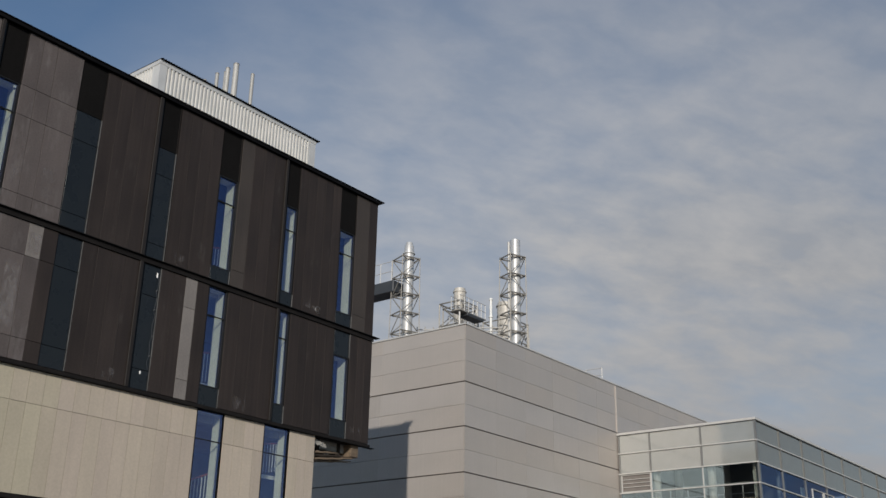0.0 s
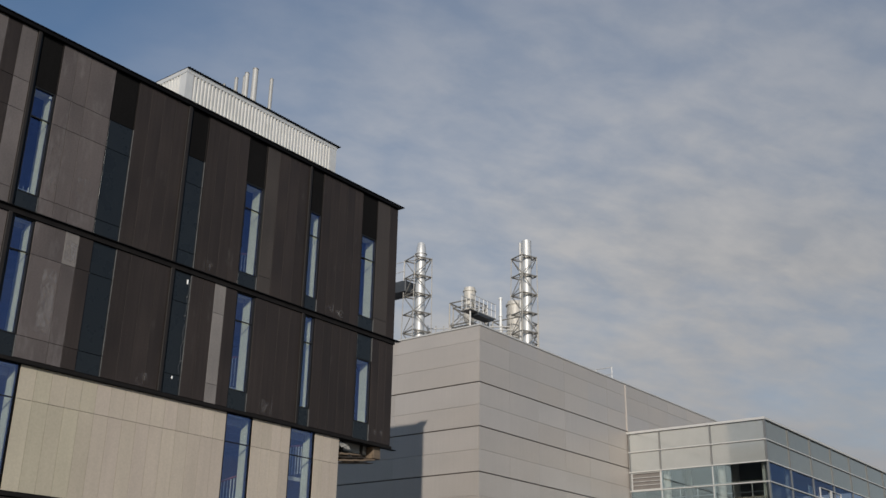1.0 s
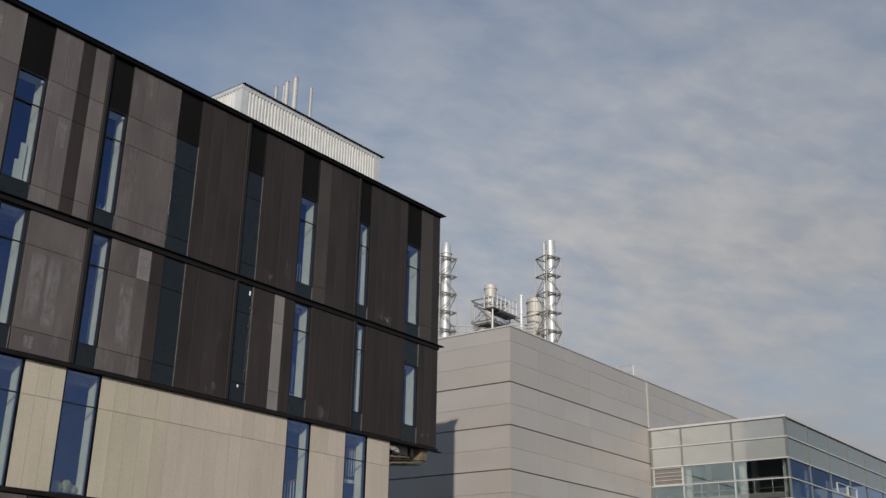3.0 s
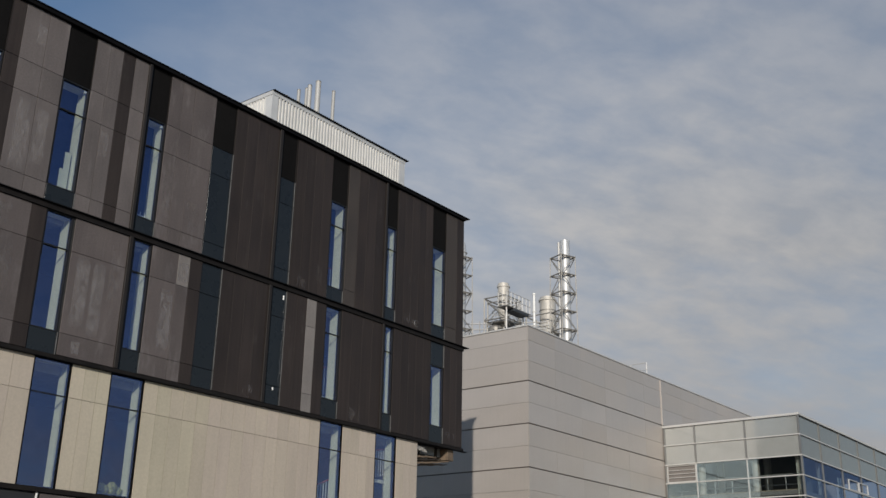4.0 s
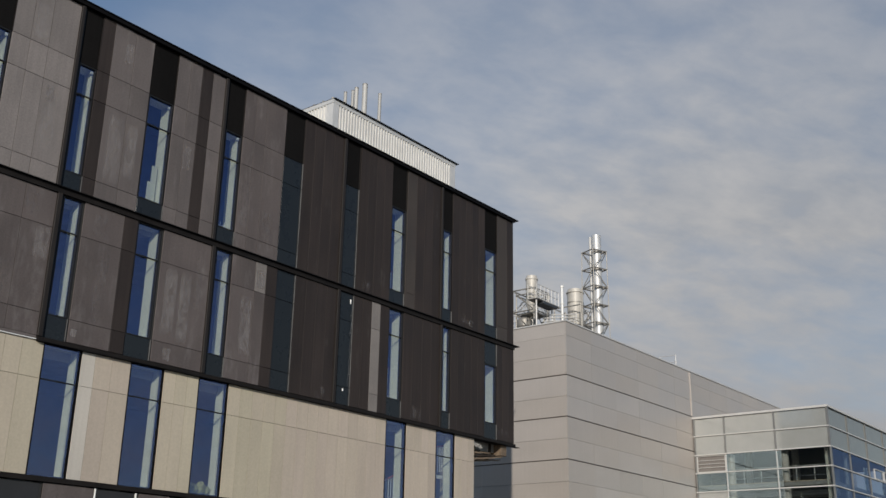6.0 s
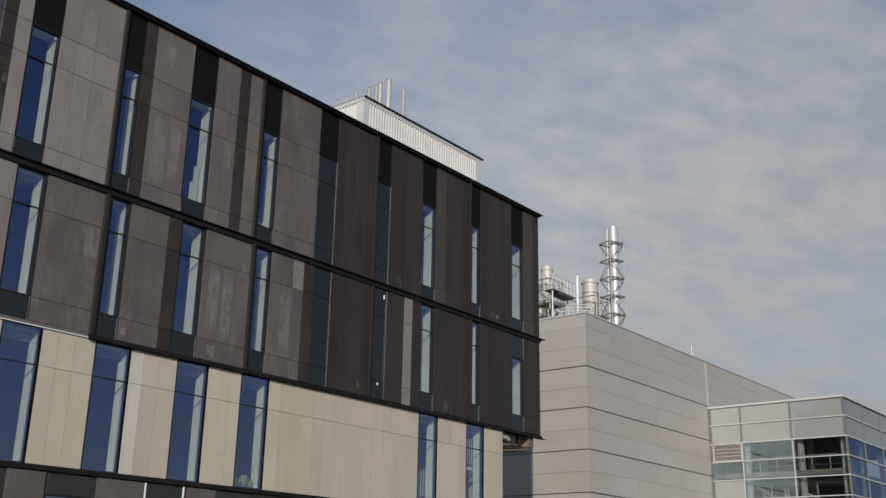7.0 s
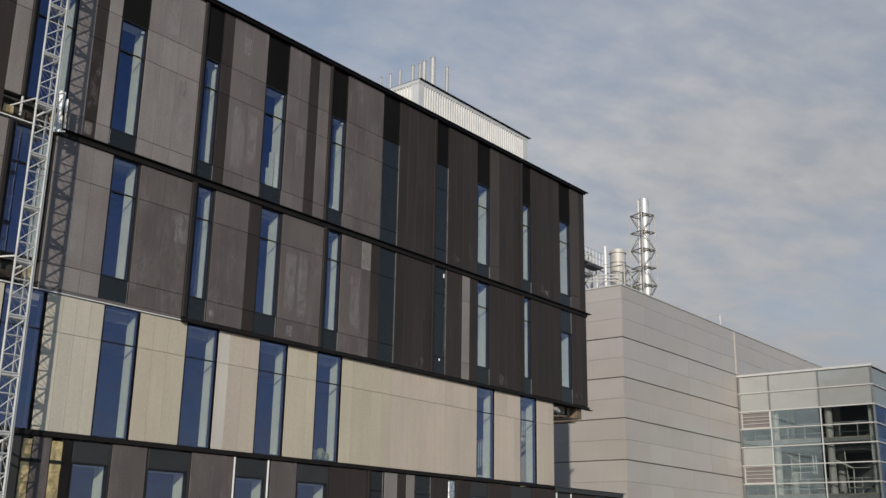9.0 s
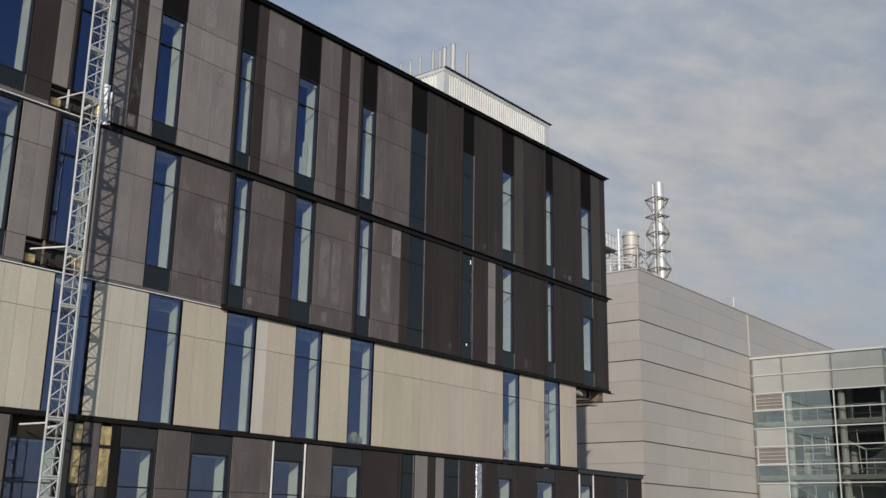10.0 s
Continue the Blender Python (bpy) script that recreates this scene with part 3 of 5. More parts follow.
MID = [("stone", 3.70, 4.21, (), {}), ("stone", 5.96, 7.70, (6.51, 7.11), {}), ("brown", 8.62, 10.41, (9.48,), {}), ("brown", 11.30, 12.63, (), {}), ("char", 12.63, 13.10, (), {}),
       ("brown", 14.04, 15.88, (), {}), ("brown", 16.76, 18.23, (17.76,), {(1, TRANSOM_M): "pale"}), ("char", 18.23, 18.71, (), {})]
for mat, a, b, stripes, mats in MID:
    courses(mat, a, b, LM, stripes, mats)
DARKM = [LOW_T + 0.01, BAND_B]
for a, b in ((19.57, 21.61), (22.50, 23.48), (23.96, 24.45), (25.31, 27.55), (28.26, 30.56), (31.46, Y1)):
    n = max(1, round((b - a) / 0.5))
    courses("char", a, b, DARKM, [a + (b - a) * i / n for i in range(1, n)])
courses("pale", 23.48, 23.96, LM)
for a, b in ((4.61, 4.79), (10.41, 10.62), (15.88, 16.08), (21.61, 21.81), (27.55, 27.73)):
    fin(a, b, SILL_M if a < 5 else LOW_T, BAND_B)
    solid(a, b + 0.02, SILL_M if a < 5 else LOW_T, BAND_B)

# cream storey
LC = [CREAM_B + 0.02, TRANSOM_C, LOW_B]
WC = [(2.15, 3.15), (5.12, 6.24), (7.95, 9.07), (10.68, 11.82), (13.43, 14.58), (15.88, 17.03), (24.50, 25.63), (27.43, 28.59)]
for a, b in WC:
    window(a, b, CREAM_B + 0.02, LOW_B, [TRANSOM_C], 0.05, not 5 < a < 6, True)
CREAM = [("bone", 3.17, 5.10, (3.77, 4.18, 4.64), {}), ("bone", 6.28, 7.93, (6.73, 7.13, 7.54), {}), ("cream", 9.09, 10.66, (9.56, 10.05), {}),
         ("rose", 11.84, 13.41, (12.26, 12.80), {(0, CREAM_B + 0.02): "ivory", (0, TRANSOM_C): "ivory"}), ("cream", 14.60, 15.86, (15.02, 15.44), {}),
         ("cream", 17.05, 19.53, [17.05 + 0.496 * i for i in range(1, 5)], {}), ("rose", 19.53, 24.48, [19.53 + 0.495 * i for i in range(1, 10)], {}), ("rose", 25.65, 27.41, (26.10, 26.54, 26.98), {}), ("rose", 28.63, YC, (29.05, 29.47), {})]
for mat, a, b, stripes, mats in CREAM:
    courses(mat, a, b, LC, stripes, mats)

# base storey, partly clad
LB = [0.1, 2.2, TRANSOM_B, CREAM_B - 0.14]
WB = [(7.50, 8.56), (9.78, 11.11), (12.82, 13.99), (15.30, 16.60), (24.22, 25.15), (26.85, 28.16), (30.16, 31.13)]
for a, b in WB:
    window(a, b, 0.6, SPAN_B, [2.2, TRANSOM_B], 0.06)
    slate(a, b, SPAN_B, CREAM_B - 0.14, "dusk", 0.03)
    behind(a, b, SPAN_B, CREAM_B - 0.14, 0.12)
BLIND_B = [(18.66, 19.22), (20.93, 21.76), (33.24, 34.14)]   # blind bays of slate-blue panels
for a, b in BLIND_B:
    for c, d in zip((0.1, 2.2, 5.08), (2.2, 5.08, CREAM_B - 0.14)):
        slate(a, b, c, d)
    behind(a, b, 0.1, CREAM_B - 0.14, 0.12)
window(4.45, 5.78, 0.6, SPAN_B + 0.05, [2.2, TRANSOM_B], 0.12)
BASE = [("grey", 2.87, 4.38), ("brown", 6.38, 6.86), ("brown", 8.63, 9.71), ("brown", 11.20, 12.71), ("brown", 14.17, 15.24), ("char", 16.68, 18.44), ("pale", 19.32, 19.97),
        ("char", 19.99, 20.43), ("pale", 20.45, 20.89), ("char", 21.90, 22.78), ("char", 23.26, 24.10), ("char", 25.26, 26.74), ("char", 28.26, 29.99), ("char", 31.26, 33.20), ("char", 34.18, YB)]
for mat, a, b in BASE:
    courses(mat, a, b, LB)
part("post", boxes((XP - 0.3, XP - 0.02, 7.22, 7.47, 0.1, CREAM_B - 0.14)), "string", office)
fin(18.46, 18.63, 0.1, CREAM_B - 0.14)
for y in (12.76, 14.07, 30.06, 31.19):
    part("trim", slabbed(XP - 0.04, XP + 0.012, y - 0.02, y + 0.02, 0.1, CREAM_B - 0.14, 0.006), "bright", office, "bare aluminium edge trim")
for a, b, z0, z1 in ((6.12, 6.35, 4.2, CREAM_B - 0.2), (6.89, 7.19, 4.15, CREAM_B - 0.2), (6.37, 6.62, 1.0, 4.1)):
    bm = bmesh.new()
    box(bm, XP - 0.10, XP - 0.015, a, b, z0, z1)
    bmesh.ops.subdivide_edges(bm, edges=list(bm.edges), cuts=9, use_grid_fill=True)
    for v in bm.verts:
        v.co.x += 0.03 * noise.noise(v.co * 9)
    part("insulation", bm, "gold", office, "gold foil-faced insulation left uncovered", True)
    solid(a, b, z0 - 1.0, z1)
    part("rail", boxes((XP - 0.08, XP + 0.02, a, b, 5.1, 5.18)), "frame", office)
part("foil_strip", slabbed(XP - 0.12, XP - 0.02, 22.84, 23.19, 1.0, CREAM_B - 0.2, 0.02), "foil", office, "loose silver foil strip")
solid(22.78, 23.26, 0.1, CREAM_B - 0.14)

# far end, seen edge on, and the stretch before the first seen window
courses("grey", -9.0, 2.60, LT, [-9 + 0.65 * i for i in range(1, 18)])
courses("grey", -9.0, 2.53, LM, [-9 + 0.65 * i for i in range(1, 18)])
courses("cream", -9.0, 2.13, LC, [-9 + 0.5 * i for i in range(1, 22)])
courses("brown", -9.0, 2.85, LB, [-9 + 1.2 * i for i in range(1, 10)])
# fill between frames where boards stop short
for a, b, c, d in ((3.665, 3.72, LOW_T, ROOF - CAP - 0.01), (5.05, 5.13, CREAM_B, LOW_B), (6.13, 6.18, SILL_T, ROOF - CAP - 0.01), (5.87, 6.0, SILL_M, BAND_B), (3.15, 3.19, CREAM_B, LOW_B),
                   (5.78, 6.12, 0.1, CREAM_B), (4.36, 4.45, 0.1, CREAM_B), (4.45, 5.78, 0.0, 0.6), (7.17, 7.52, 0.1, CREAM_B), (18.42, 18.68, 0.1, CREAM_B)):
    solid(a, b, c, d)
for a, b in WB + BLIND_B:
    solid(a - 0.12, a, 0.0, CREAM_B - 0.1)
    solid(b, b + 0.12, 0.0, CREAM_B - 0.1)
    solid(a, b, 0.0, 0.6)
for rows_, z0, z1 in ((WT, BAND_T, ROOF - CAP - 0.01), (WM, LOW_T, BAND_B), ([(18.66, 19.49), (21.81, 22.43)], BAND_T, ROOF - CAP - 0.01), ([(18.72, 19.48), (21.84, 22.41), (30.61, 31.40)], LOW_T, BAND_B)):
    for a, b in rows_:
        low = {BAND_T: SILL_T, LOW_T: SILL_M}[z0] if 3 < a < 5 else z0
        solid(a - 0.09, a, low, z1)
        solid(b + 0.055, b + 0.10, low, z1)

for r in wall_rows:
    part("backing_wall", boxes(r), "core", office)
# end walls, back wall and inner partitions
part("wall", boxes((-46, XP - 0.05, Y1 - 0.35, Y1 - 0.02, LOW_T, ROOF - 0.25), (-46, XP - 0.45, Y0, Y0 + 0.3, 0, ROOF - 0.25), (-46, -45.6, Y0 + 0.3, Y1 - 0.35, 0, ROOF - 0.25)), "char", office)
part("wall", boxes((-46, XP - 0.03, YC - 0.3, YC, CREAM_B - 0.1, LOW_B - 0.02)), "cream", office)
part("wall", boxes((-46, XP - 0.05, YB - 0.3, YB - 0.02, 0, CREAM_B - 0.2)), "char", office)
part("partition", boxes((-33.3, -33.1, Y0 + 0.3, Y1 - 0.4, LOW_T + 0.2, ROOF - 0.4), (-33.3, -33.1, Y0 + 0.3, YC - 0.35, 0.2, LOW_B - 0.1)), "room", office)
part("floor_slab", boxes((-45.6, XP - 0.44, Y0 + 0.3, Y1 - 0.4, 13.3, 13.62)), "slab", office)
part("floor_slab", boxes((-45.6, XP - 0.44, Y0 + 0.3, Y1 - 0.4, 9.0, 9.38)), "slab", office)
part("floor_slab", boxes((-45.6, XP - 0.44, Y0 + 0.3, YB - 0.3, 5.36, 5.70)), "slab", office)
part("roof", boxes((-46, XP - 0.43, Y0, Y1 - 0.02, 19.0, 19.3)), "roof", office)
part("podium_roof", boxes((-46, XP - 0.1, YC, YB - 0.05, CREAM_B - 0.2, CREAM_B - 0.12)), "roof", office)

# copings and bands
part("coping", boxes((XP - 0.5, XP + 0.10, Y0, Y1 + 0.03, ROOF - CAP, ROOF - 0.03), (XP - 0.55, XP + 0.13, Y0, Y1 + 0.26, ROOF - 0.03, ROOF)), "coping", office, "black metal roof coping")
part("coping", boxes((-46.02, XP - 0.55, Y1 - 0.40, Y1 + 0.03, ROOF - 0.28, ROOF - 0.03), (-46.02, XP - 0.55, Y1 - 0.44, Y1 + 0.07, ROOF - 0.03, ROOF)), "coping", office, "black metal roof coping")
band = part("band", boxes((XP - 0.1, XP + 0.05, 5.90, Y1 + 0.02, BAND_B, BAND_T - 0.028)), "string", office, "dark brown metal string course")
part("drip", boxes((XP - 0.1, XP + 0.12, 5.90, Y1 + 0.30, BAND_T - 0.028, BAND_T)), "coping", band, "black drip edge")
part("band", boxes((XP - 0.1, XP + 0.016, Y0, 5.88, BAND_B + 0.060, BAND_B + 0.088)), "bright", office, "bare aluminium rail waiting for its cover")
for ya, yb, za, zb in ((Y0, 4.36, BAND_B + 0.10, BAND_T + 0.018), (Y0, 4.18, LOW_B + 0.066, LOW_T + 0.008), (5.97, 10.40, LOW_B + 0.066, LOW_T + 0.008)):
    part("closer", boxes((XP - 0.03, XP - 0.001, ya, yb, za, zb)), "grey", office, "narrow grey closing strip over the rail")
band = part("band", boxes((XP - 0.1, XP + 0.07, 10.42, Y1 + 0.02, LOW_B, LOW_T - 0.02)), "string", office, "dark brown metal string course")
part("drip", boxes((XP - 0.1, XP + 0.11, 10.42, Y1 + 0.26, LOW_B - 0.018, LOW_B)), "coping", band, "black drip edge")
part("band", boxes((XP - 0.1, XP + 0.016, Y0, 10.40, LOW_B + 0.028, LOW_B + 0.054)), "bright", office, "bare aluminium rail waiting for its cover")
part("band", boxes((XP - 0.12, XP + 0.05, Y0, YC, CREAM_B - 0.11, CREAM_B + 0.01)), "string", office, "dark metal string course")
part("coping", boxes((XP - 0.45, XP + 0.09, YC + 0.02, YB + 0.02, CREAM_B - 0.20, CREAM_B - 0.03), (XP - 0.5, XP + 0.12, YC + 0.02, YB + 0.22, CREAM_B - 0.03, CREAM_B)), "dusk", office, "dark grey metal parapet coping")

# open soffit under the overhang: joists, split planks, a loose end block and a torn scrap of membrane
part("soffit", boxes((-45.5, XP - 0.12, YC + 0.01, Y1 - 0.4, LOW_B + 0.02, LOW_B + 0.08)), "core", office)
for y, x1, mat in ((30.45, -28.5, "wool"), (31.05, -28.6, "steel"), (31.55, -28.5, "wool")):
    part("joist", boxes((-40, x1, y - 0.07, y + 0.07, 8.86, LOW_B + 0.02)), mat, office)
part("end_block", slabbed(-29.4, -28.16, 31.86, 32.26, 8.86, LOW_B + 0.01, 0.015), "timber", office, "pale brown end block under the overhang")
rng = random.Random(11)
for i, (x, ya, yb, za, zb) in enumerate(((-28.22, 30.00, 31.95, 8.52, 8.80), (-28.34, 29.95, 31.60, 8.66, 8.84), (-28.42, 29.98, 32.10, 8.44, 8.72), (-28.28, 30.05, 31.20, 8.78, 8.90), (-28.60, 29.95, 31.80, 8.60, 8.70))):
    bm = bmesh.new()
    n = 9
    rings = []
    for k in range(n + 1):
        u = k / n
        y, z = ya + (yb - ya) * u, za + (zb - za) * u + rng.uniform(-0.012, 0.012)
        h = 0.035 * (1 - 0.55 * u * u) + rng.uniform(-0.006, 0.006)
        rings.append([bm.verts.new((x + sx * 0.07, y, z + sz * h)) for sx, sz in ((-1, -1), (1, -1), (1, 1), (-1, 1))])
    for p, q in zip(rings, rings[1:]):
        for k in range(4):
            bm.faces.new((p[k], p[(k + 1) % 4], q[(k + 1) % 4], q[k]))
    bm.faces.new(rings[0][::-1])
    bm.faces.new(rings[-1])
    part("plank", bm, "wool" if i in (1, 4) else "timber", office, "split weathered plank")
bm = bmesh.new()
bmesh.ops.create_grid(bm, x_segments=10, y_segments=6, size=0.5)
for v in bm.verts:
    v.co = Vector((XP - 0.10 + 0.05 * noise.noise(v.co * 5), 30.25 + v.co.x * 0.62, 9.10 + v.co.y * 0.16 - 0.10 * v.co.x + 0.05 * noise.noise(v.co * 7 + Vector((3, 1, 2)))))
bmesh.ops.solidify(bm, geom=list(bm.faces), thickness=0.006)
part("membrane", bm, "slab", office, "torn pale grey membrane", True)

# gaps in the cladding beside the mast, with brackets and insulation
for y0, y1, z0, z1 in ((4.38, 6.13, BAND_T, SILL_T), (4.2, 5.95, LOW_T + 0.02, SILL_M)):
    part("backing", boxes((XP - 0.42, XP - 0.34, y0, y1, z0, z1)), "core", office)
    part("insulation", slabbed(XP - 0.34, XP - 0.14, y0 + 0.10, y0 + 0.40, z0 + 0.02, z0 + 0.24, 0.02), "gold", office)
    part("insulation", slabbed(XP - 0.34, XP - 0.14, y1 - 0.26, y1 - 0.02, z0 + 0.04, z1 - 0.04, 0.02), "gold", office)
    part("insulation", slabbed(XP - 0.33, XP - 0.12, y0 + 0.75, y1 - 0.34, z0 + 0.02, z0 + 0.22, 0.03), "wool", office, "torn brown mineral wool")
    part("bracket", boxes((XP - 0.04, XP + 0.02, y0 + 0.49, y0 + 0.52, z0, z1)), "white" if z0 > 12 else "timber", office)
    part("rail", boxes((XP - 0.28, XP - 0.2, y0, y1, z1 - 0.10, z1 - 0.04)), "steel", office)

# glue residue and dust left on some boards
for mat, y0, y1, z0, z1 in (("residue", 14.24, 14.74, 10.30, 12.42), ("residue", 14.81, 15.25, 10.12, 12.40), ("residue", 14.41, 14.74, 9.55, 9.95), ("residue", 17.22, 17.72, 10.25, 12.25),
                            ("residue", 17.80, 18.21, 12.60, 13.25), ("film", 11.88, 12.31, 10.05, 12.3), ("residue", 11.36, 11.58, 9.62, 9.85), ("film", 15.34, 15.65, 11.2, 13.2),
                            ("haze", 11.94, 12.25, 18.2, 18.95), ("haze", 11.68, 12.23, 14.25, 16.55), ("haze", 12.31, 12.73, 14.6, 16.4), ("haze", 14.41, 14.73, 15.6, 16.5),
                            ("film", 22.85, 23.33, 13.78, 14.24), ("film", 20.78, 21.24, 9.48, 9.92), ("film", 28.79, 29.23, 13.92, 14.30), ("film", 29.25, 29.67, 13.90, 14.12),
                            ("film", 25.86, 26.49, 9.52, 10.04), ("film", 31.58, 32.25, 9.72, 9.97), ("haze", 9.59, 10.03, 14.4, 16.5), ("residue", 9.61, 9.87, 16.0, 16.5),
                            ("haze", 6.55, 7.09, 10.2, 12.0), ("haze", 8.97, 9.46, 17.7, 18.9), ("film", 16.84, 17.21, 14.4, 16.2), ("film", 17.81, 18.40, 14.3, 15.4),
                            ("film", 11.40, 12.04, 4.2, 5.5), ("film", 14.27, 14.73, 2.6, 3.9), ("residue", 11.36, 11.81, 2.5, 3.2),
                            ("residue", 3.80, 4.18, 10.9, 12.4), ("residue", 9.90, 10.38, 11.5, 12.45), ("film", 9.50, 9.95, 12.6, 13.4), ("film", 6.70, 7.03, 14.4, 16.4), ("residue", 6.69, 6.95, 13.78, 14.18),
                            ("film", 8.70, 9.40, 10.2, 11.4), ("film", 11.60, 12.1, 12.6, 13.3)):
    part("smear", boxes((XP + 0.002, XP + 0.004, y0, y1, z0, z1)), mat, office, "pale smeared residue")

bm = bmesh.new()                # ring-shaped scuff
ring = [Vector((XP + 0.006, 29.60 + 0.13 * math.cos(a), 13.98 + 0.13 * math.sin(a))) for a in [radians(25 + 24 * i) for i in range(13)]]
for p, q in zip(ring, ring[1:]):
    rod(bm, p, q, 0.012, 4)
part("scuff", bm, "trim", office, "pale ring-shaped scuff")

part("head_board", boxes((XP - 0.30, XP - 0.24, 4.45, 5.78, SPAN_B + 0.05, CREAM_B - 0.12)), "wool", office, "rough dark brown head board")

# lamps and hooks on the blind bay
for y, z, h in ((22.36, 13.22, 0.09), (22.16, 9.98, 0.055)):
    lamp = thing("wall_lamp", (XP, y, z), "small white lamp fixed to the slate-blue bay", "lamp", "small facade lamps")
    bm = bmesh.new()
    turned(bm, XP - 0.05, y, [(0.02, z - h), (0.038, z - h + 0.02), (0.038, z + h - 0.02), (0.02, z + h)], 10)
    part("shade", bm, "lamp", lamp)
    part("base_plate", boxes((XP - 0.16, XP - 0.085, y - 0.02, y + 0.02, z - 0.03, z + 0.03)), "frame", lamp)


# loose cable hung from the upper lamp to the lower one
cable = thing("loose_cable", (XP + 0.01, 22.38, 9.98), "thin pale cable hanging down the slate-blue bay", "cable")
bm = bmesh.new()
turns = [Vector((XP + 0.012, 22.40 - 0.05 * i / 14 + 0.035 * math.sin(i * 2.3), 13.12 - 3.0 * i / 14)) for i in range(15)]
for p, q in zip(turns, turns[1:]):
    rod(bm, p, q, 0.005, 5)
part("cord", bm, "duct", cable)
for i in (2, 5, 9, 12):
    bm = bmesh.new()
    rod(bm, turns[i] + Vector((-0.03, 0, 0)), turns[i] + Vector((0.02, 0.03, 0.02)), 0.012, 6)
    part("clip", bm, "trim", cable)

# bundles of packing left on a window board of the cream storey
rng = random.Random(7)
for y, w, h in ((16.30, 0.34, 0.30), (16.62, 0.30, 0.36), (16.86, 0.18, 0.24)):
    pack = thing("packing_bundle", (XP - 0.42, y, CREAM_B + 0.09), "pale yellow-green bundle of packing lying behind the window", "bundle", "bundles behind the window")
    bm = bmesh.new()
    bmesh.ops.create_icosphere(bm, subdivisions=3, radius=1.0)
    for v in bm.verts:
        v.co = Vector((XP - 0.42 + 0.13 * v.co.x, y + 0.55 * w * v.co.y, CREAM_B + 0.09 + h * 0.5 * (1 + v.co.z))) + 0.05 * noise.noise_vector(v.co * 4 + Vector((y, 0, 0)))
    part("wrap", bm, "moss", pack, smooth=True)

# stairs seen through the windows
def stair_rail(y0, y1, z0, rise):
    st = thing("stair_railing", (XP - 0.62, (y0 + y1) / 2, z0), "white stair railing with a red handrail indoors", "railing", "indoor stair railings")
    bm = bmesh.new()
    rod(bm, (XP - 0.62, y0, z0 + 1.0), (XP - 0.62, y1, z0 + 1.0 + rise), 0.035)
    part("handrail", bm, "rail_red", st)
    n = int((y1 - y0) / 0.13)
    for i in range(n + 1):
        y = y0 + (y1 - y0) * i / n
        bm = bmesh.new()
        rod(bm, (XP - 0.62, y, z0 + rise * i / n), (XP - 0.62, y, z0 + 1.0 + rise * i / n), 0.018, 5)
        part("baluster", bm, "white", st)
    part("stringer", boxes((XP - 0.65, XP - 0.59, y0, y1, z0 - 0.05, z0 + 0.08)), "white", st)


for z, rise in ((14.05, 0.5), (10.25, 0.5), (5.95, 0.9)):
    stair_rail(24.5, 26.8, z, rise)
stair_rail(27.4, 29.4, 7.65, 0.4)

# ---- plant room on the roof
plant = thing("plant_room", (-34, 26.6, 19.3), "white corrugated plant room on the roof", "plant room")
PX, PA, PB, PT = -29.80, 22.58, 30.45, 21.97


def corrugated(along, a, b, fixed, z0, z1, pitch=0.168, depth=0.065, face=1):
    bm = bmesh.new()
    n = round((b - a) / pitch)
    pts = []
    for i in range(n):
        s = a + (b - a) * i / n
        w = (b - a) / n
        pts += [(s, 0.0), (s + 0.40 * w, 0.0), (s + 0.50 * w, depth), (s + 0.90 * w, depth)]
    pts.append((b, 0.0))
    low, high = [], []
    for s, d in pts:
        p = (fixed + face * d, s) if along == "y" else (s, fixed + face * d)
        low.append(bm.verts.new((*p, z0)))
        high.append(bm.verts.new((*p, z1)))
    for i in range(len(pts) - 1):
        bm.faces.new((low[i], low[i + 1], high[i + 1], high[i]))
    return bm


part("wall", boxes((-36, PX - 0.03, PA + 0.03, PB - 0.03, 19.3, PT - 0.05)), "corner", plant)
part("cladding", corrugated("y", PA + 0.26, PB - 0.30, PX, 19.3, PT - 0.22), "corr", plant, "white corrugated sheet")
part("cladding", corrugated("x", -35.9, PX - 0.30, PA, 19.3, PT - 0.22, face=-1), "corr", plant, "white corrugated sheet")
part("corner_post", boxes((PX - 0.30, PX + 0.06, PA - 0.06, PA, 19.3, PT - 0.2), (PX, PX + 0.06, PA, PA + 0.26, 19.3, PT - 0.2)), "corner", plant)
part("corner_post", boxes((PX, PX + 0.06, PB - 0.30, PB + 0.04, 19.3, PT - 0.2)), "corner", plant)
part("fascia", boxes((PX - 0.02, PX + 0.07, PA - 0.08, PB + 0.06, PT - 0.22, PT - 0.06), (-36, PX - 0.02, PA - 0.08, PA - 0.02, PT - 0.22, PT - 0.06)), "corner", plant)
bm = corrugated("y", PA - 0.10, PB + 0.20, 0.0, 0, 1, 0.12, 0.03)
for v in bm.verts:
    v.co = Vector((PX + 0.16 if v.co.z < 0.5 else -36.1, v.co.y, PT - 0.05 + v.co.x))
part("roof_sheet", bm, "coping", plant, "dark ribbed roof sheet")
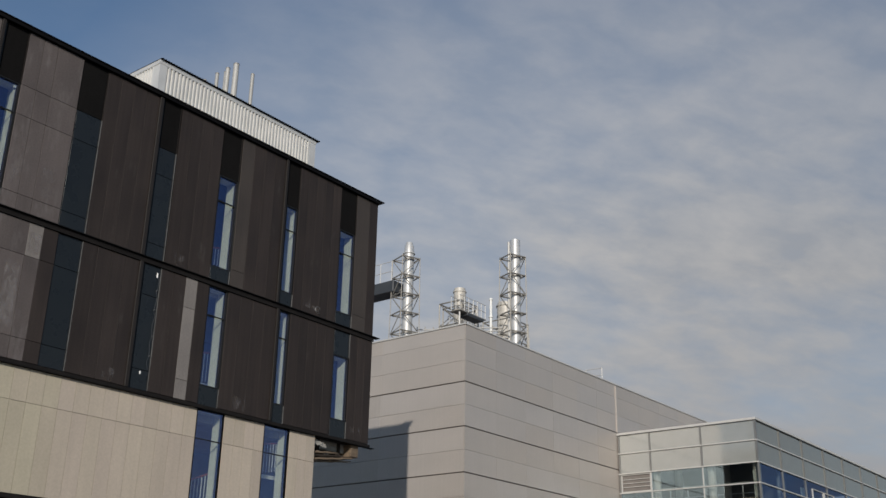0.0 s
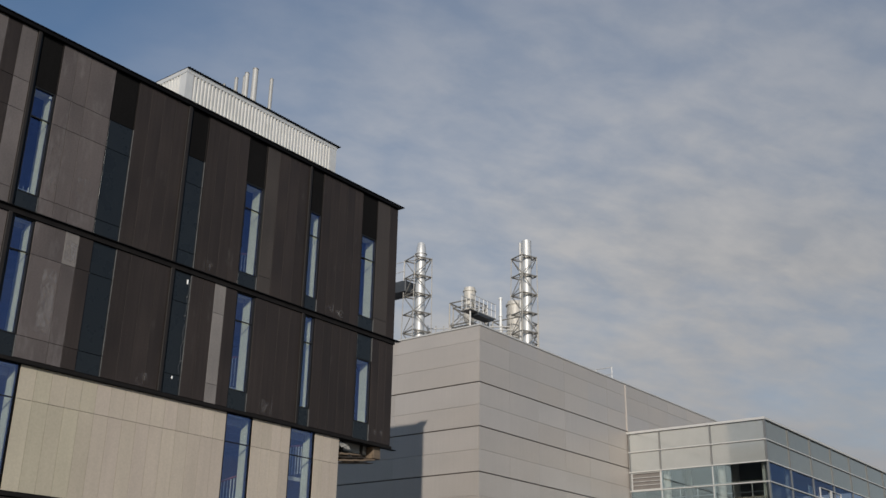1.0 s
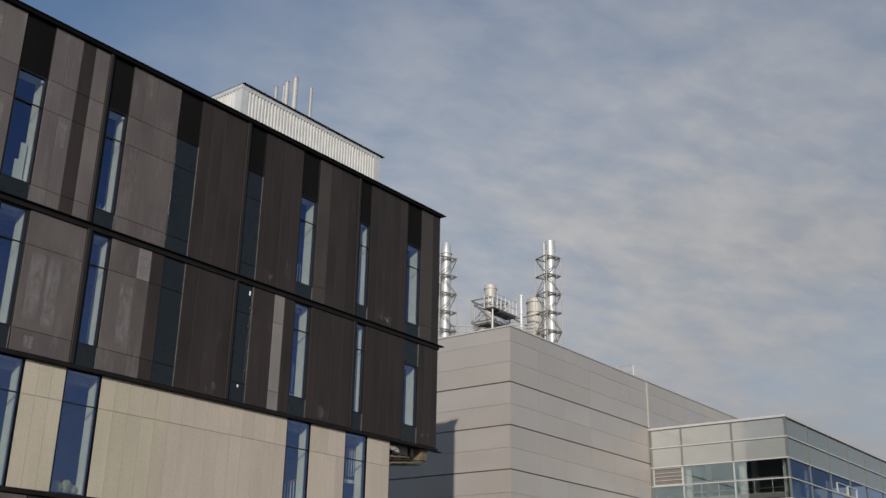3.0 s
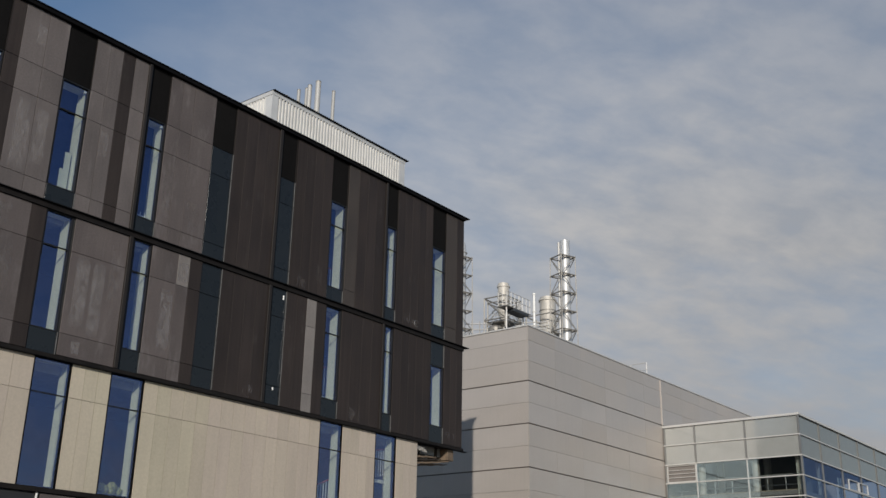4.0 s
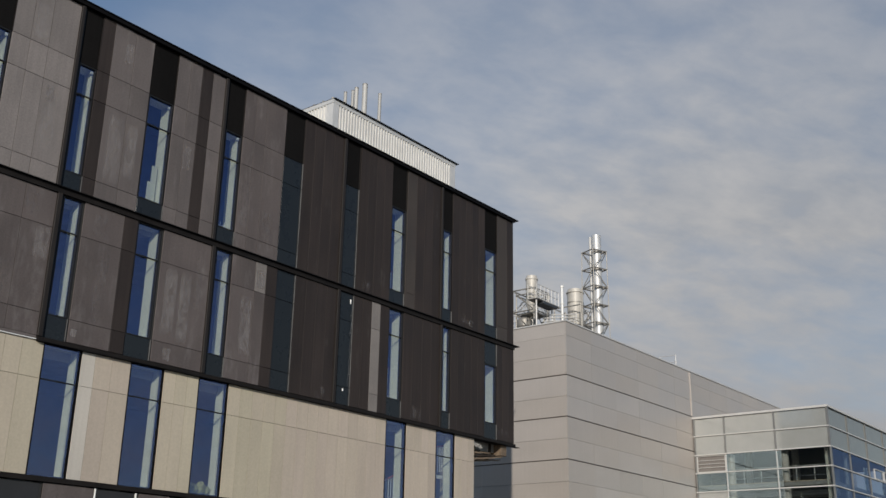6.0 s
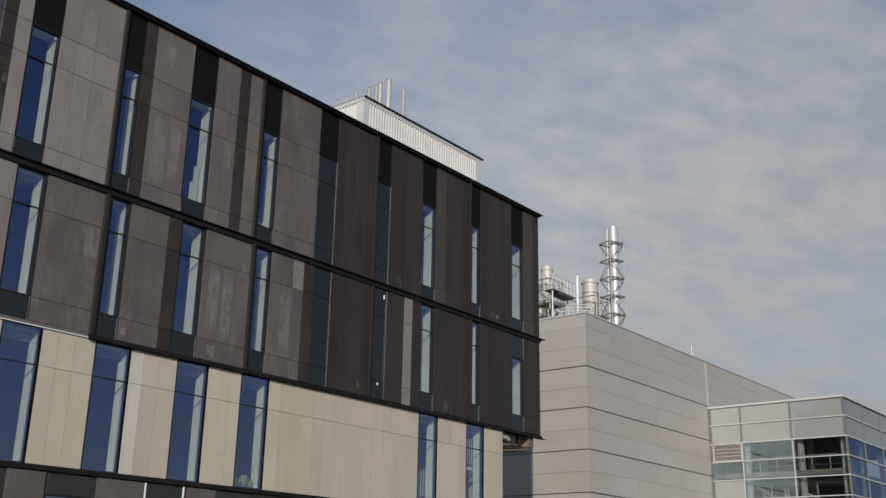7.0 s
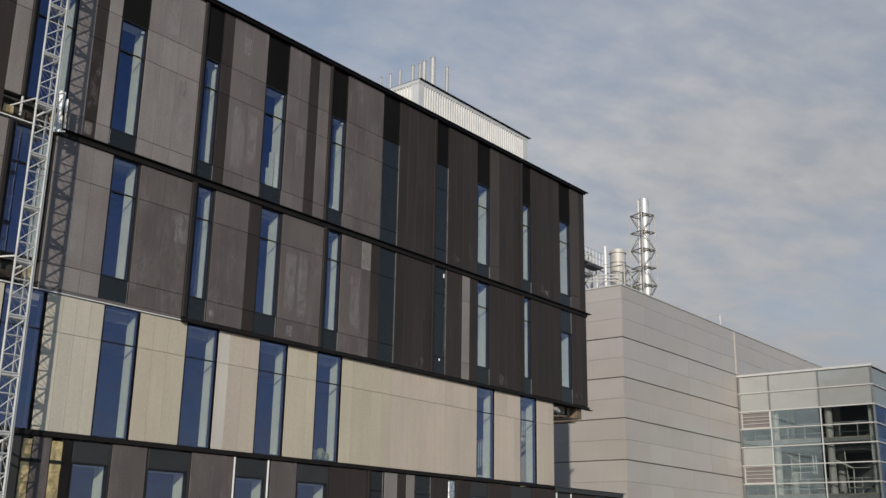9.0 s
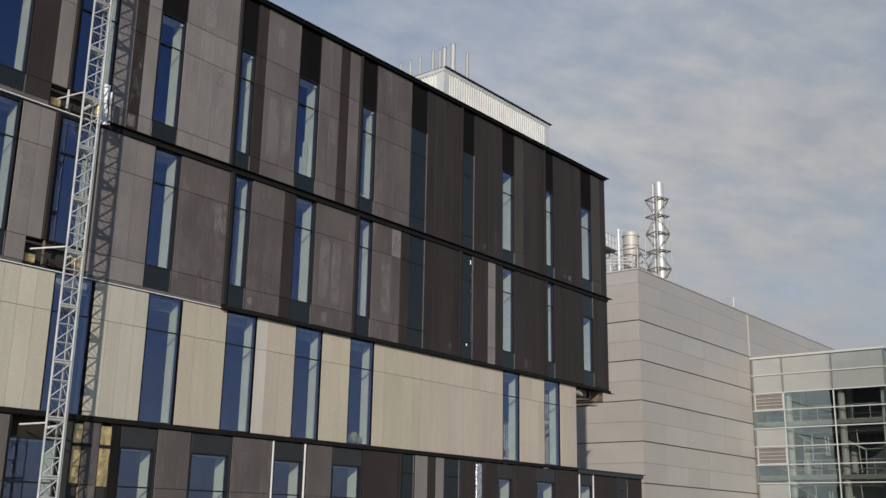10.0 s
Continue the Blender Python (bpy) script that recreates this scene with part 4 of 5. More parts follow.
for y, x, z, r in ((31.00, -36.03, 28.10, 0.14), (30.95, -36.57, 28.04, 0.11), (31.30, -37.16, 28.22, 0.08), (31.70, -35.62, 27.73, 0.09), (31.00, -37.40, 28.07, 0.09), (31.00, -38.30, 28.03, 0.07), (31.00, -38.98, 28.02, 0.06), (31.00, -39.68, 28.01, 0.06)):
    vent = thing("vent_pipe", (x, y, 19.3), "pale vent pipe standing on the roof behind the plant room", "pipe", "vent pipes behind the plant room")
    bm = bmesh.new()
    turned(bm, x, y, [(r, 19.3), (r, z)], 12)
    part("pipe", bm, "vent", vent, smooth=True)
    bm = bmesh.new()
    turned(bm, x, y, [(r * 1.06, z), (r * 1.06, z + 0.04), (r * 0.9, z + 0.06)], 12)
    part("cap", bm, "steel", vent, smooth=True)

# ---- mast of the facade lift
MX, MY, SECT = -27.36, 5.03, 1.36
mast = thing("lift_mast", (MX, MY, 0), "pale grey lattice mast tied to the facade", "mast")


LEGS = [(0.16, -0.235), (0.16, 0.235), (-0.24, 0.30)]


def section():
    ends = [(MX + a, MY + b) for a, b in LEGS]
    bm = bmesh.new()
    for x, y in ends:
        rod(bm, (x, y, 0), (x, y, SECT), 0.028, 8)
    legs = part("section", bm, "mast", mast)
    for k in range(3):
        p, q = ends[k], ends[(k + 1) % 3]
        for zz in (0.03, SECT / 3, 2 * SECT / 3, SECT - 0.03):
            bm = bmesh.new()
            rod(bm, (*p, zz), (*q, zz), (0.018, 0.008, 0.008)[k] if 0.1 < zz < 1.3 else 0.026, 6)
            part("rung", bm, "mast", legs)
        for i in range(3):
            bm = bmesh.new()
            rod(bm, (*p, 0.03 + SECT / 3 * i), (*q, SECT / 3 * (i + 1) - 0.02), (0.017, 0.007, 0.007)[k], 5)
            part("brace", bm, "mast", legs)
    part("rack", boxes((MX + 0.13, MX + 0.165, MY + 0.255, MY + 0.295, 0, SECT)), "mast", legs)
    return legs


first = section()
first.location = (0, 0, 0.18)
part("base_plate", boxes((MX - 0.5, MX + 0.5, MY - 0.5, MY + 0.5, 0.0, 0.18)), "mast", mast)
for i in range(1, 16):
    copy_thing(first, Matrix.Translation((0, 0, 0.18 + SECT * i)))
for z, reach in ((13.86, 0.42), (9.78, 0.66), (5.5, 0.38)):
    for p, q, r in (((MX + 0.16, MY - 0.27, z), (XP - 0.02, MY - reach, z), 0.022), ((MX + 0.16, MY + 0.27, z), (XP - 0.02, MY + 0.35, z), 0.022),
                    ((MX - 0.24, MY + 0.33, z), (XP - 0.02, MY + 0.30, z - 0.05), 0.025)):
        bm = bmesh.new()
        rod(bm, p, q, r, 8)
        part("wall_tie", bm, "white", mast, "white wall tie")

for x, y, z0, z1, w in ((-27.62, 5.68, 13.40, 14.52, 0.22), (-28.05, 6.10, 13.62, 14.55, 0.06)):
    sheet = thing("plastic_sheet", (x, y, z0), "white plastic sheet hanging by the mast", "sheet", "hanging sheets")
    bm = bmesh.new()
    bmesh.ops.create_grid(bm, x_segments=5, y_segments=14, size=0.5)
    for v in bm.verts:
        u, k = v.co.x, v.co.y
        v.co = Vector((x + 0.04 * math.sin(u * 9 + k * 3), y + u * w * (1.0 - 0.3 * k) + 0.03 * noise.noise(Vector((k * 4, u, 2))), z0 + (k + 0.5) * (z1 - z0)))
    bmesh.ops.solidify(bm, geom=list(bm.faces), thickness=0.008)
    part("fold", bm, "sheet", sheet, smooth=True)
    bm = bmesh.new()
    rod(bm, (x, y, z1 - 0.02), (MX - 0.24, MY + 0.33, z1 + 0.06) if x > -27.8 else (XP - 0.03, y + 0.04, z1 + 0.02), 0.006, 5)
    part("cord", bm, "white", sheet)

# ---- the silver-grey hall
GX, GY, GT = -33.71, 46.34, 18.74
hall = thing("industrial_hall", (-55, 68, 0), "large hall clad in silver-grey metal panels", "building")
part("wall", boxes((-78.6, GX - 0.08, GY + 0.08, 97.8, 0, GT - 0.1)), "joint", hall, "dark joints between the wall panels")
thick = {round(15.52 - 2.38 * k, 2) for k in range(7)}
zs = [15.52 - 1.19 * k for k in range(12, -1, -1)] + [16.69, 17.87, GT - 0.06]
zs = [0.05] + [z for z in zs if z > 0.3]


def gap(z):
    return 0.062 if any(abs(z - t) < 0.05 for t in thick) else 0.007


rng = random.Random(4)
side_joints = [GY, 49.2, 52.1, 55.0, 57.8, 60.2, 62.69, 65.8, 68.8, 71.8, 74.8, 80.8, 86.8, 92.8, 97.8]
front_joints = [GX, -39.6, -45.6, -51.6, -57.6, -63.6, -69.6, -78.6]
for c, d in zip(zs, zs[1:]):
    for a, b in zip(side_joints, side_joints[1:]):
        t = rng.uniform(-0.004, 0.004)
        part("panel", boxes((GX - 0.07, GX + t, a + 0.003, b - 0.003, c + gap(c), d - 0.006)), "clad", hall)
    for a, b in zip(front_joints[1:], front_joints):
        t = rng.uniform(-0.004, 0.004)
        part("panel", boxes((a + 0.003, b - 0.003 - (0.07 if b == GX else 0), GY - t, GY + 0.07, c + gap(c), d - 0.006)), "clad", hall)
part("coping", boxes((GX - 0.3, GX + 0.05, GY - 0.05, 97.8, GT - 0.06, GT + 0.02), (-78.6, GX - 0.3, GY - 0.05, GY + 0.3, GT - 0.06, GT + 0.02)), "alu", hall)
part("roof", boxes((-78.2, GX - 0.31, GY + 0.31, 97.7, 18.25, 18.40)), "roof", hall)
part("drip_rail", boxes((GX, GX + 0.06, 62.65, 62.73, 15.54, GT - 0.12)), "clad", hall, "pale vertical edge rail")
rail = thing("roof_railing", (-35.5, 63.1, 18.40), "thin pale guard rail on the roof edge", "railing")
for z in (19.62, 20.10):
    bm = bmesh.new()
    rod(bm, (-36.10, 63.1, z), (-34.85, 63.1, z), 0.025)
    part("top_rail" if z > 20 else "mid_rail", bm, "alu", rail)
for x in (-36.08, -34.87):
    bm = bmesh.new()
    rod(bm, (x, 63.1, 18.40), (x, 63.1, 20.10), 0.03)
    part("post", bm, "alu", rail)


# ---- flues and tanks on the hall's roof
RZ = 18.40                      # the roof deck


def flue(cx, cy, top, r, label, capped, second, w):
    ob = thing("flue_stack", (cx, cy, RZ), label, "chimney", "flue stacks on the hall")
    bm = bmesh.new()
    if capped:
        prof = [(r, RZ), (r, top - 0.85), (r * 1.22, top - 0.82), (r * 1.22, top - 0.76), (r * 1.0, top - 0.72), (r * 0.92, top - 0.30), (r * 0.66, top)]
    else:
        prof = [(r, RZ), (r, top)]
    turned(bm, cx, cy, prof, 28)
    part("pipe", bm, "chrome", ob, smooth=True)
    rings = [top - 1.22 - 1.28 * i for i in range(6)]
    for z in rings:
        bm = bmesh.new()
        turned(bm, cx, cy, [(r * 1.06, z - 0.05), (r * 1.10, z - 0.03), (r * 1.10, z + 0.03), (r * 1.06, z + 0.05)], 28)
        part("clamp", bm, "steel", ob)
    if second:
        bm = bmesh.new()
        turned(bm, cx - 0.36, cy - 0.22, [(0.08, RZ), (0.08, top - 0.10)], 12)
        part("side_pipe", bm, "alu", ob, smooth=True)
    ax, ay = cx - 0.15, cy - 0.08                   # the frame stands a little off the pipe
    legs = [(ax + w * math.cos(a), ay + w * math.sin(a)) for a in [radians(25 + 90 * i) for i in range(4)]]
    for x, y in legs:
        bm = bmesh.new()
        rod(bm, (x + 0.12 * (x - cx), y + 0.12 * (y - cy), RZ), (x, y, rings[0] + 0.1), 0.028, 6)
        part("leg", bm, "steel", ob)
    for i, z in enumerate(rings):
        bm = bmesh.new()
        for k in range(4):
            rod(bm, (*legs[k], z), (*legs[(k + 1) % 4], z), 0.045, 6)
            rod(bm, (*legs[k], z), (cx, cy, z), 0.03, 5)
        part("ring", bm, "steel", ob)
        low = rings[i + 1] if i + 1 < len(rings) else RZ
        bm = bmesh.new()
        for k in range(4):
            p, q = legs[k], legs[(k + 1) % 4]
            if (i + k) % 2:
                p, q = q, p
            rod(bm, (*p, z), (*q, low), 0.03, 5)
        part("brace", bm, "steel", ob)
    return ob


flue(-36.97, 56.0, 27.42, 0.325, "tall polished steel flue in a lattice frame", False, True, 0.84)
flue(-43.65, 53.2, 27.88, 0.34, "polished steel flue with a tapered cowl in a lattice frame", True, False, 0.94)


def tank(cx, cy, top, r, body):
    ob = thing("roof_tank", (cx, cy, RZ), "beige drum-shaped scrubber tank on a steel frame", "tank", "roof tanks")
    bm = bmesh.new()
    turned(bm, cx, cy, [(r * 0.55, top - body - 0.6), (r, top - body), (r, top - 0.35), (r * 1.12, top - 0.33), (r * 1.12, top - 0.22), (r * 0.96, top - 0.2), (r * 0.92, top)], 28)
    part("drum", bm, "beige", ob, smooth=True)
    for z in [top - 1.15 - 0.95 * i for i in range(int(body / 0.95) - 1)]:
        bm = bmesh.new()
        turned(bm, cx, cy, [(r * 1.0, z - 0.05), (r * 1.05, z - 0.04), (r * 1.05, z + 0.04), (r * 1.0, z + 0.05)], 28)
        part("hoop", bm, "steel", ob)
    bm = bmesh.new()
    turned(bm, cx, cy, [(r * 0.5, RZ), (r * 0.5, top - body - 0.5)], 20)
    part("stand_pipe", bm, "beige", ob, smooth=True)
    w = r * 1.9
    pts = [(cx - w, cy - w), (cx + w, cy - w), (cx + w, cy + w), (cx - w, cy + w)]
    for x, y in pts:
        bm = bmesh.new()
        rod(bm, (x, y, RZ), (x, y, top - 1.6), 0.05)
        part("leg", bm, "steel", ob)
    for z in (top - 1.7, top - 3.3, top - 4.9):
        bm = bmesh.new()
        for k in range(4):
            rod(bm, (*pts[k], z), (*pts[(k + 1) % 4], z), 0.05)
            rod(bm, (*pts[k], z), (*pts[(k + 1) % 4], z - 1.5), 0.035, 5)
        part("ring", bm, "steel", ob)
    bm = bmesh.new()
    turned(bm, cx, cy, [(r * 1.95, top - 3.38), (r * 1.95, top - 3.32)], 24)
    part("platform", bm, "steel", ob)
    for up in (0.5, 1.0):
        bm = bmesh.new()
        for i in range(16):
            a, b = 2 * math.pi * i / 16, 2 * math.pi * (i + 1) / 16
            rod(bm, (cx + r * 1.9 * math.cos(a), cy + r * 1.9 * math.sin(a), top - 3.32 + up), (cx + r * 1.9 * math.cos(b), cy + r * 1.9 * math.sin(b), top - 3.32 + up), 0.022, 5)
        part("guard_rail", bm, "alu", ob)
    for i in range(8):
        a = 2 * math.pi * (i + 0.5) / 8
        bm = bmesh.new()
        rod(bm, (cx + r * 1.9 * math.cos(a), cy + r * 1.9 * math.sin(a), top - 3.32), (cx + r * 1.9 * math.cos(a), cy + r * 1.9 * math.sin(a), top - 2.3), 0.022, 5)
        part("post", bm, "alu", ob)
    return ob


tank(-47.50, 63.95, 28.42, 0.47, 2.4)
tank(-44.95, 66.45, 27.46, 0.65, 4.2)
gal = thing("plant_gallery", (-44.85, 61.50, RZ), "dark steel service gallery with pale guard rails", "gallery")
part("deck", boxes((-45.35, -44.45, 60.00, 63.20, 25.14, 25.20)), "steel", gal)
part("trough", slabbed(-45.25, -44.42, 60.85, 62.85, 24.92, 25.136, 0.02), "duct", gal, "dark grey trough under the deck")
for x in (-45.30, -44.50):
    for z in (25.75, 26.30):
        bm = bmesh.new()
        rod(bm, (x, 60.00, z), (x, 63.20, z), 0.028)
        part("guard_rail", bm, "alu", gal)
    for y in (60.05, 60.60, 61.10, 61.65, 62.15, 62.65, 63.15):
        bm = bmesh.new()
        rod(bm, (x, y, 25.20), (x, y, 26.30), 0.028)
        part("post", bm, "alu", gal)
for y in (60.20, 63.00):
    bm = bmesh.new()
    rod(bm, (-44.65, y, RZ), (-44.65 - 0.4 * (y > 61.00), y, 25.14), 0.06)
    part("leg", bm, "alu", gal)
# steelwork, housings and pipes round the tanks
frame_ = thing("steel_frame", (-47.65, 62.40, RZ), "galvanised steel frame with cross bracing round a tank", "frame")
corners = [(-48.55, 62.80), (-46.55, 62.80), (-46.55, 65.00), (-48.55, 65.00)]
for x, y in corners:
    bm = bmesh.new()
    rod(bm, (x, y, RZ), (x, y, 27.05), 0.05)
    part("leg", bm, "steel", frame_)
for z0, z1 in ((27.05, 25.25), (25.25, 23.45), (23.45, 21.45)):
    for k in range(4):
        p, q = corners[k], corners[(k + 1) % 4]
        bm = bmesh.new()
        rod(bm, (*p, z0), (*q, z0), 0.055)
        part("beam", bm, "steel", frame_)
        bm = bmesh.new()
        rod(bm, (*p, z0), (*q, z1), 0.035, 5)
        part("brace", bm, "steel", frame_)
for cx, cy, z, r, h in ((-47.85, 63.40, 23.95, 0.62, 0.9), (-44.85, 67.40, 23.35, 0.6, 1.2)):
    fan = thing("fan_housing", (cx, cy, RZ), "grey drum-shaped fan housing on a plinth", "fan housing", "fan housings")
    bm = bmesh.new()
    turned(bm, cx, cy, [(r * 0.8, z), (r, z + 0.15), (r, z + h - 0.2), (r * 0.6, z + h)], 20)
    part("drum", bm, "steel", fan, smooth=True)
    part("plinth", boxes((cx - r * 0.7, cx + r * 0.7, cy - r * 0.7, cy + r * 0.7, RZ, z)), "duct", fan)
for x, y, z in ((-48.25, 62.40, 24.05), (-44.55, 65.90, 25.25), (-44.05, 66.90, 25.65), (-43.85, 68.00, 24.85)):
    riser = thing("riser_pipe", (x, y, RZ), "pale grey riser pipe with a bent top", "pipe", "riser pipes among the plant")
    bm = bmesh.new()
    rod(bm, (x, y, RZ), (x, y, z), 0.06, 8)
    rod(bm, (x, y, z), (x - 0.25, y + 0.2, z + 0.18), 0.06, 8)
    rod(bm, (x - 0.25, y + 0.2, z + 0.18), (x - 0.7, y + 0.6, z + 0.18), 0.06, 8)
    part("pipe", bm, "alu", riser)
for (xa, ya), (xb, yb), levels in (((-45.6, 62.5), (-43.4, 63.9), (24.05, 24.30, 24.55)), ((-48.7, 60.2), (-47.2, 61.3), (23.95, 24.40))):
    rack = thing("pipe_rack", ((xa + xb) / 2, (ya + yb) / 2, RZ), "pale pipes run side by side on thin steel posts", "pipe rack", "pipe racks among the plant")
    for z in levels:
        bm = bmesh.new()
        rod(bm, (xa, ya, z), (xb, yb, z + 0.05), 0.045, 8)
        part("pipe", bm, "alu", rack)
    for u in (0.04, 0.36, 0.68, 0.96):
        x, y = xa + (xb - xa) * u, ya + (yb - ya) * u
        bm = bmesh.new()
        rod(bm, (x, y + 0.05, RZ), (x, y + 0.05, levels[-1] + 0.25), 0.035)
        part("post", bm, "steel", rack)
pipe = thing("white_pipe", (-45.30, 65.00, RZ), "white capped pipe standing on the roof", "pipe")
bm = bmesh.new()
turned(bm, -45.30, 65.00, [(0.11, RZ), (0.11, 25.95), (0.17, 25.97), (0.17, 26.07), (0.11, 26.09), (0.11, 27.35), (0.15, 27.37), (0.15, 27.50)], 16)
part("pipe", bm, "white", pipe, smooth=True)
bridge = thing("duct_bridge", (-47.75, 53.20, RZ), "dark grey duct on posts with a pale guard rail", "duct")
part("duct", slabbed(-55.25, -44.45, 52.60, 53.80, 24.45, 25.25, 0.04), "duct", bridge)
for x in (-54.25, -49.75):
    part("post", boxes((x - 0.1, x + 0.1, 53.10, 53.30, RZ, 24.45)), "steel", bridge)
for z in (25.9, 26.6):
    bm = bmesh.new()
    rod(bm, (-55.25, 52.65, z), (-44.65, 52.65, z), 0.025)
    part("guard_rail", bm, "alu", bridge)
for x in (-47.85, -46.75, -45.65, -44.65):
    bm = bmesh.new()
    rod(bm, (x, 52.65, 25.2), (x, 52.65, 26.6), 0.025)
    part("post", bm, "alu", bridge)

# ---- the glazed wing
FX0, FX1, FY, FT = GX + 0.02, -24.54, 62.65, 15.47
wing = thing("glazed_wing", (-28.90, 76.04, 0), "wing with a green-tinted glass curtain wall", "building")
ZR = [15.33, 14.15, 12.87, 11.67, 10.44, 9.19, 7.95, 6.71, 5.47, 4.23, 3.0, 1.75, 0.4]
FXS = [FX0 + 0.1, -31.44, -28.01, FX1]
SYS = [FY, 66.42, 70.3, 74.27, 78.2, 82.1, 86.0, 90.0, 94.0]
for i, (a, b) in enumerate(zip(ZR[1:], ZR)):
    for k, (c, d) in enumerate(zip(FXS, FXS[1:])):
        if k == 0 and i in (2, 5, 8):
            lv = part("louvre", boxes((c + 0.05, d - 0.05, FY + 0.02, FY + 0.10, a + 0.05, a + 0.10), (c + 0.05, d - 0.05, FY + 0.02, FY + 0.10, b - 0.10, b - 0.05),
                                      (c + 0.05, c + 0.11, FY + 0.02, FY + 0.10, a + 0.10, b - 0.10), (d - 0.11, d - 0.05, FY + 0.02, FY + 0.10, a + 0.10, b - 0.10)), "alu", wing, "pale framed louvre")
            for s in range(1, 4):
                z = a + 0.13 + (b - a - 0.26) * s / 4
                part("slat", boxes((c + 0.11, d - 0.11, FY + 0.03, FY + 0.055, z - 0.016, z + 0.016)), "alu", lv)
            part("backing", boxes((c + 0.11, d - 0.11, FY + 0.10, FY + 0.15, a + 0.1, b - 0.1)), "joint", lv)
            continue
        mat = "opaque" if i < 2 or (k == 0 and i in (4, 7)) else "curtain"
        part("pane", boxes((c + 0.03, d - 0.03, FY + 0.03, FY + 0.05, a + 0.02, b - 0.02)), mat, wing)
    for c, d in zip(SYS, SYS[1:]):
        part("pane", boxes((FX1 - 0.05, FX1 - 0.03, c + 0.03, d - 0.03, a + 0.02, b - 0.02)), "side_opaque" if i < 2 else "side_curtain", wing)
for z in ZR[1:]:
    part("transom", boxes((FX0, FX1 + 0.06, FY - 0.06, FY + 0.08, z - 0.033, z + 0.033), (FX1 - 0.08, FX1 + 0.06, FY + 0.08, 94.00, z - 0.033, z + 0.033)), "alu", wing, "pale aluminium transom")
for x in FXS[:1] + FXS[-1:]:
    part("mullion", boxes((x - 0.05, x + 0.05, FY - 0.035, FY + 0.12, 0.0, 15.33)), "mullion", wing)
for x in FXS[1:-1]:
    part("mullion", boxes((x - 0.05, x + 0.05, FY - 0.035, FY + 0.12, ZR[2], 15.33)), "mullion", wing)
    part("mullion", boxes((x - 0.03, x + 0.03, FY - 0.02, FY + 0.10, 0.0, ZR[2])), "alu", wing, "slim pale mullion")
for y in SYS[1:]:
    part("mullion", boxes((FX1 - 0.12, FX1 + 0.035, y - 0.05, y + 0.05, 0.0, 15.33)), "mullion", wing)
part("coping", boxes((FX0, FX1 + 0.10, FY - 0.10, FY + 0.3, 15.33, FT), (FX1 - 0.3, FX1 + 0.10, FY + 0.3, 94.10, 15.33, FT)), "alu", wing)
part("roof", boxes((GX + 0.05, FX1 - 0.3, FY + 0.3, 94.00, 15.04, 15.27)), "roof", wing)
part("inner_wall", boxes((GX + 0.05, FX1 - 0.4, FY + 5.0, FY + 5.2, 0, 14.95)), "room", wing)
for z in (10.83, 7.18, 3.57):
    part("floor_slab", boxes((GX + 0.05, FX1 - 0.25, FY + 0.25, 94.00, z - 0.25, z)), "slab", wing)
for x, y, r in ((-31.36, FY + 0.62, 0.24), (-27.72, FY + 0.62, 0.24), (-24.90, FY + 0.62, 0.24), (-31.59, FY + 4.2, 0.24), (-28.31, FY + 4.2, 0.24), (-24.90, FY + 4.2, 0.24)):
    bm = bmesh.new()
    turned(bm, x, y, [(r, 0.0), (r, 14.95)], 16)
    part("column", bm, "ivory", wing, "round white column", True)
part("ceiling_pipe", boxes((GX + 0.2, FX1 - 0.5, FY + 1.4, FY + 1.7, 13.83, 14.03), (GX + 0.2, FX1 - 0.5, FY + 2.2, FY + 2.6, 10.06, 10.34)), "steel", wing)
for z in (10.83, 7.18, 3.57):
    for up in (0.45, 1.08):
        bm = bmesh.new()
        rod(bm, (GX + 0.3, FY + 1.0, z + up), (FX1 - 0.5, FY + 1.0, z + up), 0.03)
        part("guard_rail", bm, "alu", wing)
    for i in range(8):
        x = -33.03 + 1.17 * i
        bm = bmesh.new()
        rod(bm, (x, FY + 1.0, z), (x, FY + 1.0, z + 1.12), 0.028)
        part("post", bm, "alu", wing)
    part("edge_beam", boxes((GX + 0.06, FX1 - 0.3, FY + 0.26, FY + 0.45, z - 0.20, z + 0.06)), "kraft", wing, "pale brown slab edge cover")
